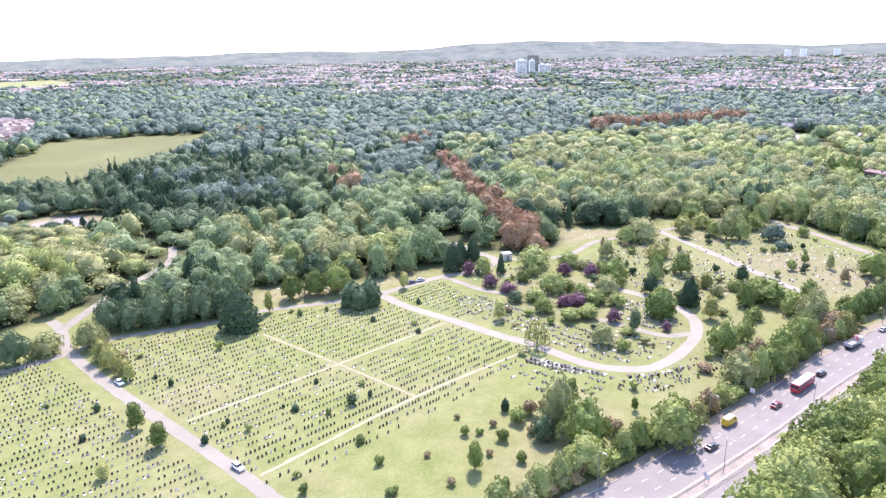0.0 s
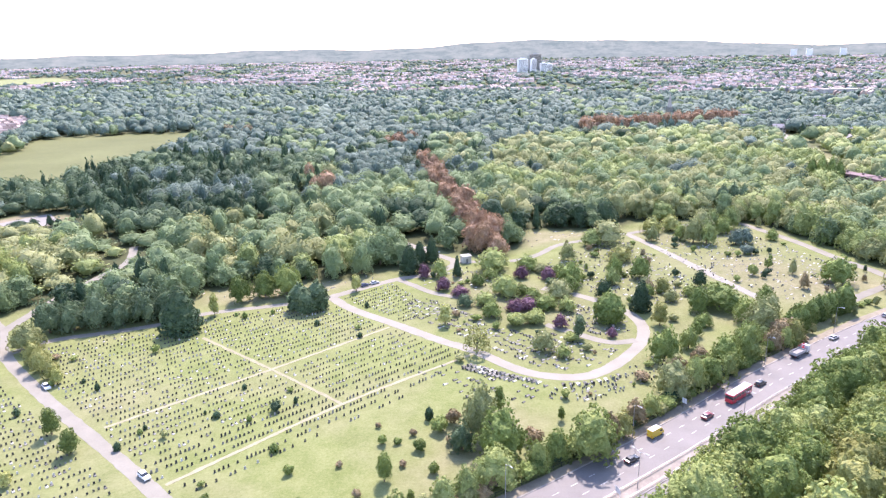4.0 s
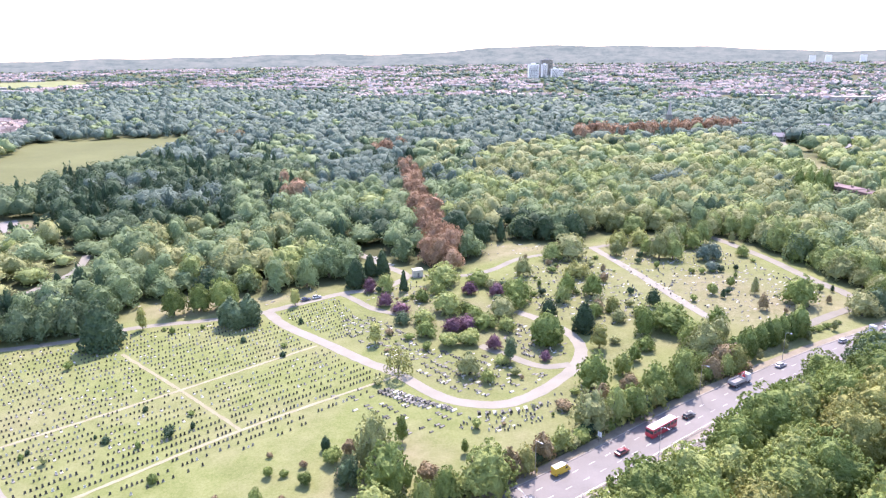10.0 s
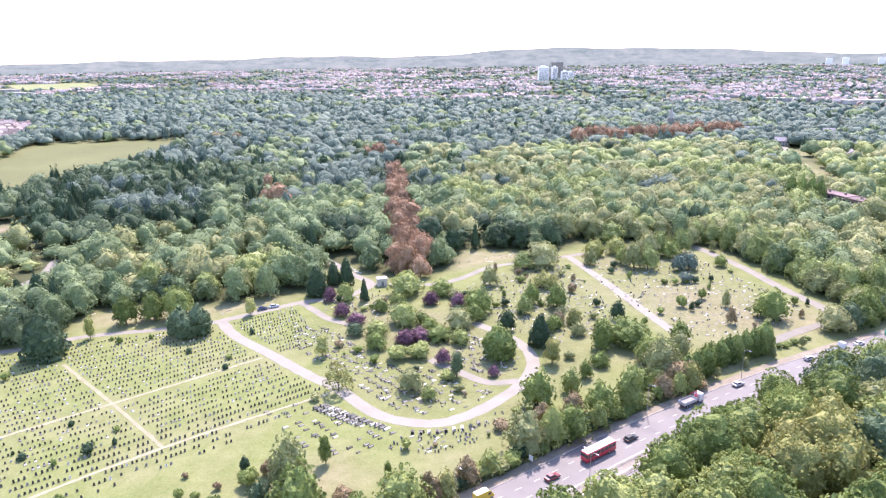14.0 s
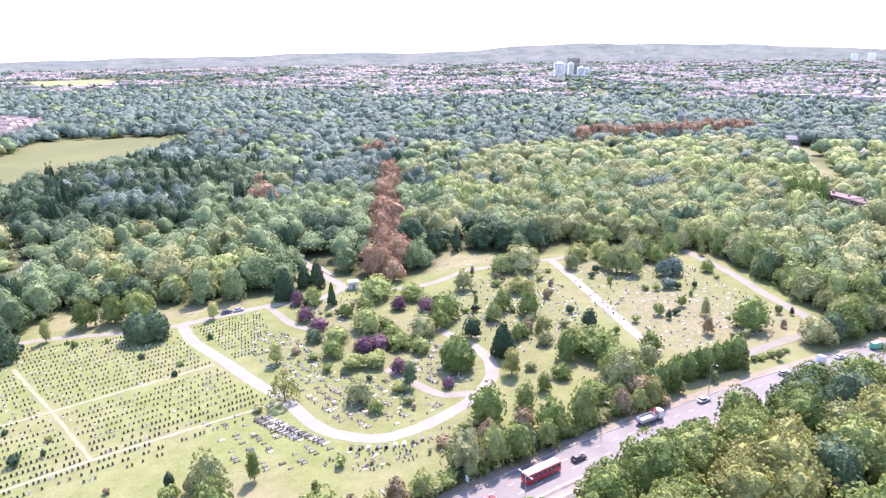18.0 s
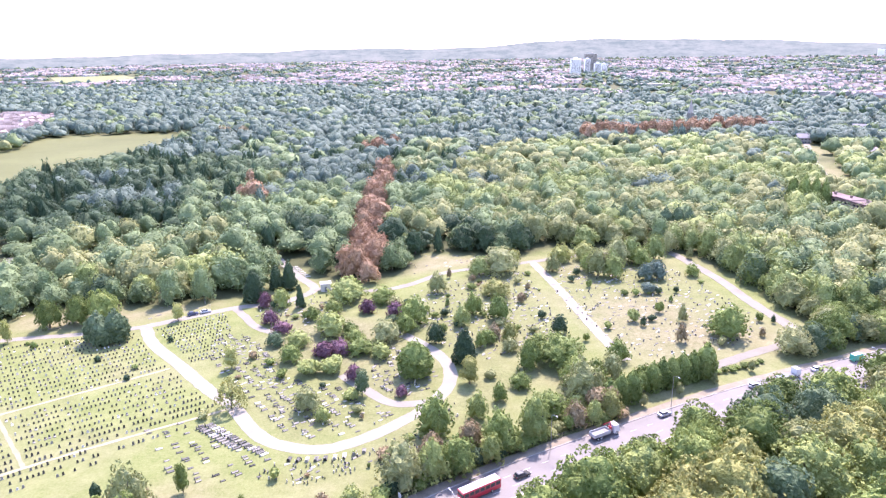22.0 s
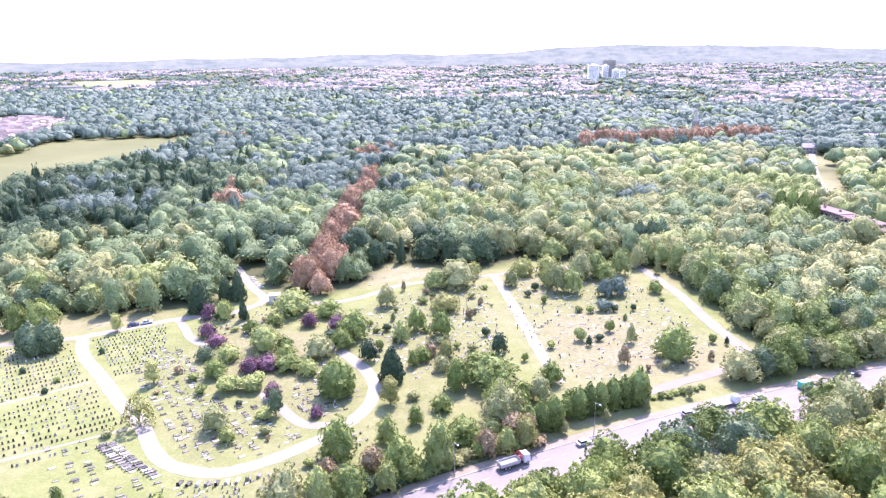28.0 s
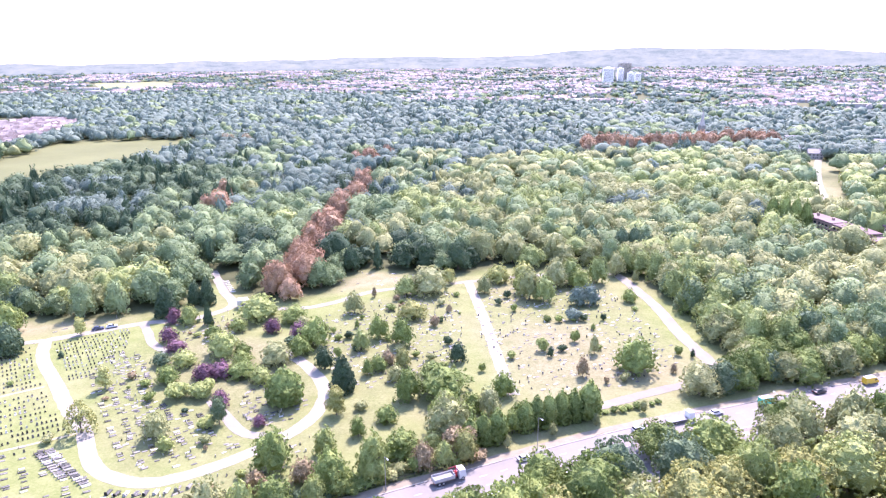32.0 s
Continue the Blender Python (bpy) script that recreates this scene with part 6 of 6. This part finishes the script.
# ---------- buildings ----------
def house_root(name, label, category, l_, d_, h_, p_, wall, roof, group, panes=True):
    """A gabled house with windows, a door and a chimney, l_ long and d_ deep."""
    e = thing(name, label, category, group)
    bm = bmesh.new()
    pr = [(-d_ / 2, 0), (d_ / 2, 0), (d_ / 2, h_), (0, h_ + p_ - 0.15), (-d_ / 2, h_)]
    a = [bm.verts.new((-l_ / 2, y, z)) for y, z in pr]
    b = [bm.verts.new((l_ / 2, y, z)) for y, z in pr]
    bm.faces.new(a[::-1]), bm.faces.new(b)
    for i in range(5):
        bm.faces.new((a[i], a[(i + 1) % 5], b[(i + 1) % 5], b[i]))
    bmesh.ops.recalc_face_normals(bm, faces=bm.faces)
    wall_ob = part("wall", bm, wall, e)
    bm = bmesh.new()
    for sgn in (-1, 1):
        v = [bm.verts.new(q) for q in ((-l_ / 2 - 0.3, sgn * (d_ / 2 + 0.4), h_ - 0.3), (l_ / 2 + 0.3, sgn * (d_ / 2 + 0.4), h_ - 0.3), (l_ / 2 + 0.3, 0, h_ + p_), (-l_ / 2 - 0.3, 0, h_ + p_))]
        top = [bm.verts.new(q.co + Vector((0, 0, 0.25))) for q in v]
        bm.faces.new(v), bm.faces.new(top)
        for i in range(4):
            bm.faces.new((v[i], v[(i + 1) % 4], top[(i + 1) % 4], top[i]))
    bmesh.ops.recalc_face_normals(bm, faces=bm.faces)
    roof_ob = part("roof", bm, roof, e)
    part("chimney", boxes((l_ / 4 - 0.4, l_ / 4 + 0.4, -0.4, 0.4, h_ + p_ * 0.6, h_ + p_ + 1.0)), BRICK, roof_ob)
    for k in range(max(2, int(l_ / 3.5)) if panes else 0):
        x = -l_ / 2 + (k + 0.5) * l_ / max(2, int(l_ / 3.5))
        for z in ((0.9, 2.1), (3.6, 4.8)) if h_ > 4.5 else ((0.9, 2.1),):
            part("window", boxes((x - 0.7, x + 0.7, -d_ / 2 - 0.04, -d_ / 2 + 0.1, z[0], z[1])), GLASS, wall_ob)
    part("door", boxes((-0.5, 0.5, -d_ / 2 - 0.05, -d_ / 2 + 0.1, 0, 2.05)), PAINT["navy"], wall_ob)
    return e


def estate():
    rng = random.Random(61)
    roots = [house_root("house", "suburban house with a red-brown clay roof and %s walls" % w, "house", 11, 8.5, 5.4, 3.4, m, ROOF, "houses of the estate", False) for w, m in (("pale rendered", RENDER_WALL), ("red brick", BRICK))]
    used = [0, 0]
    for j in range(24):
        for i in range(26):
            x, y = -462 - i * 12.2 - j * 4.5 + (j % 2) * 4, 664 + j * 21.5 - i * 1.8 + rng.uniform(-2, 2)
            if rng.random() < 0.08 or x < -790 or x < -0.74 * y - 40 or not in_poly(np.array([x]), np.array([y]), ESTATE)[0]:
                continue
            k = 0 if rng.random() < 0.5 else 1
            m = pose(x, y, 0, 0, 0, 8 + rng.uniform(-5, 5) + (90 if rng.random() < 0.12 else 0))
            if used[k]:
                copy_thing(roots[k], m)
            else:
                roots[k].matrix_basis = m
            used[k] += 1
    big = house_root("house", "large pale villa half hidden by trees", "house", 14, 10, 6, 3.6, RENDER_WALL, SLATE, "villas in the trees")
    for k, (x, y, r) in enumerate(VILLAS):
        if k:
            copy_thing(big, pose(x, y, 0, 0, 0, r))
        else:
            big.matrix_basis = pose(x, y, 0, 0, 0, r)


estate()


def flats():
    """Long low blocks of brick flats with shallow roofs."""
    for k, (x, y, a, n) in enumerate(((318, 474, -72, 4), (352, 452, -72, 4), (331, 425, -72, 3))):
        e = thing("apartment_block", "long red-brick block of flats with a brown roof", "apartment block", "blocks of flats", pose(x, y, 0, 0, 0, a))
        L_ = 13.0 * n
        wall = part("wall", boxes((-L_ / 2, L_ / 2, -5, 5, 0, 8.2)), BRICK, e)
        for j in range(n):
            x0 = -L_ / 2 + j * 13
            roof = part("roof", boxes((x0 - 0.1, x0 + 12.8, -5.5, 5.5, 8.2 + 0.35 * (j % 2), 9.3 + 0.35 * (j % 2)), bevel=0.3), BROWN_ROOF, e)
            part("chimney", boxes((x0 + 6, x0 + 7.2, -0.6, 0.6, 9.2, 11.0)), BRICK, roof)
            for i in range(4):
                for z in (0.9, 3.6, 6.2):
                    for sgn in (-1, 1):
                        w = part("window", boxes((x0 + 1.0 + i * 3.1, x0 + 2.8 + i * 3.1, sgn * 5.02 - 0.06, sgn * 5.02 + 0.06, z, z + 1.35)), GLASS, wall)
                        part("frame", boxes((x0 + 0.9 + i * 3.1, x0 + 2.9 + i * 3.1, sgn * 5.03 - 0.09, sgn * 5.03 + 0.09, z - 0.12, z - 0.01)), PAINT["white"], w)


flats()


def landmarks():
    # small white mausoleum by the chapel drive
    e = thing("mausoleum", "small flat-roofed white mausoleum with a dark doorway", "mausoleum", m=pose(29.5, 317, 0, 0, 0, 20))
    wall = part("wall", boxes((-2.2, 2.2, -1.8, 1.8, 0, 3.3), bevel=0.05), MARBLE, e)
    part("roof", boxes((-2.45, 2.45, -2.05, 2.05, 3.3, 3.65), bevel=0.06), MARBLE, e)
    part("door", boxes((-0.5, 0.5, -1.86, -1.7, 0, 2.2)), PAINT["grey"], wall, "dark grey door")
    part("step", boxes((-1.2, 1.2, -2.5, -1.82, 0, 0.18)), CONCRETE, e)
    # church among the trees
    e = thing("church", "grey stone church with a tall spire among trees", "church", m=pose(308, 930, 0, 0, 0, 25))
    part("nave", hull([(-12, 0), (10, 0), (10, 9), (-1, 9.2), (-12, 9)], 10), STONE_GREY, e)
    part("tower", boxes((10, 16, -3, 3, 0, 20)), STONE_GREY, e)
    bm = bmesh.new()
    tube(bm, (13, 0, 20), (13, 0, 38), 3.2, 0.1, 8)
    part("spire", bm, CONCRETE, e)
    # tower blocks in the town
    for x, y, w, h, m, word, z in ((272, 2420, 34, 52, CLADDING, "white", 12), (314, 2460, 18, 50, CLADDING, "white", 12), (347, 2440, 22, 36, CLADDING, "white", 12), (338, 2620, 44, 62, RENDER_WALL, "pale pinkish", 14), (372, 2480, 20, 32, CLADDING, "white", 12)):
        e = thing("tower_block", "distant %s high-rise tower block above the town" % word, "tower block", "tower blocks", pose(x, y, float(land(x, y)), 0, 0, 8))
        wall = part("wall", boxes((-w / 2, w / 2, -9, 9, 0, h)), m, e)
        part("plant_room", boxes((-w / 5, w / 5, -4, 4, h, h + 4)), m, e)
        for f in range(1, int(h / 3.1), 1):
            part("ribbon_window", boxes((-w / 2 + 1, w / 2 - 1, -9.06, -8.9, f * 3.1, f * 3.1 + 1.3)), GLASS, wall)
    for x, y in ((1780, 3600), (1870, 3620), (2010, 3560)):
        e = thing("tower_block", "pale tower block far off on the rising ground", "tower block", "far tower blocks", pose(x, y, float(land(x, y)), 0, 0, -20))
        part("wall", boxes((-14, 14, -9, 9, 0, 40)), CLADDING, e)
        part("plant_room", boxes((-5, 5, -4, 4, 40, 43)), RENDER_WALL, e)
    # long pale sheds in the town
    rng = random.Random(71)
    shed = thing("warehouse", "long low pale warehouse in the town", "warehouse", "warehouses")
    part("wall", boxes((-40, 40, -14, 14, 0, 7)), RENDER_WALL, shed)
    part("roof", boxes((-41, 41, -15, 15, 7, 8.2), bevel=0.4), CONCRETE, shed)
    for k, (x, y) in enumerate(((700, 1500), (820, 1420), (930, 1560), (640, 1650), (1050, 1380), (180, 1650), (-900, 1950), (-1250, 1900), (1200, 1700), (420, 1800), (980, 1250), (-1400, 2050))):
        m = pose(x, y, float(land(x, y)), 0, 0, rng.uniform(-25, 15))
        if k:
            copy_thing(shed, m)
        else:
            shed.matrix_basis = m


landmarks()
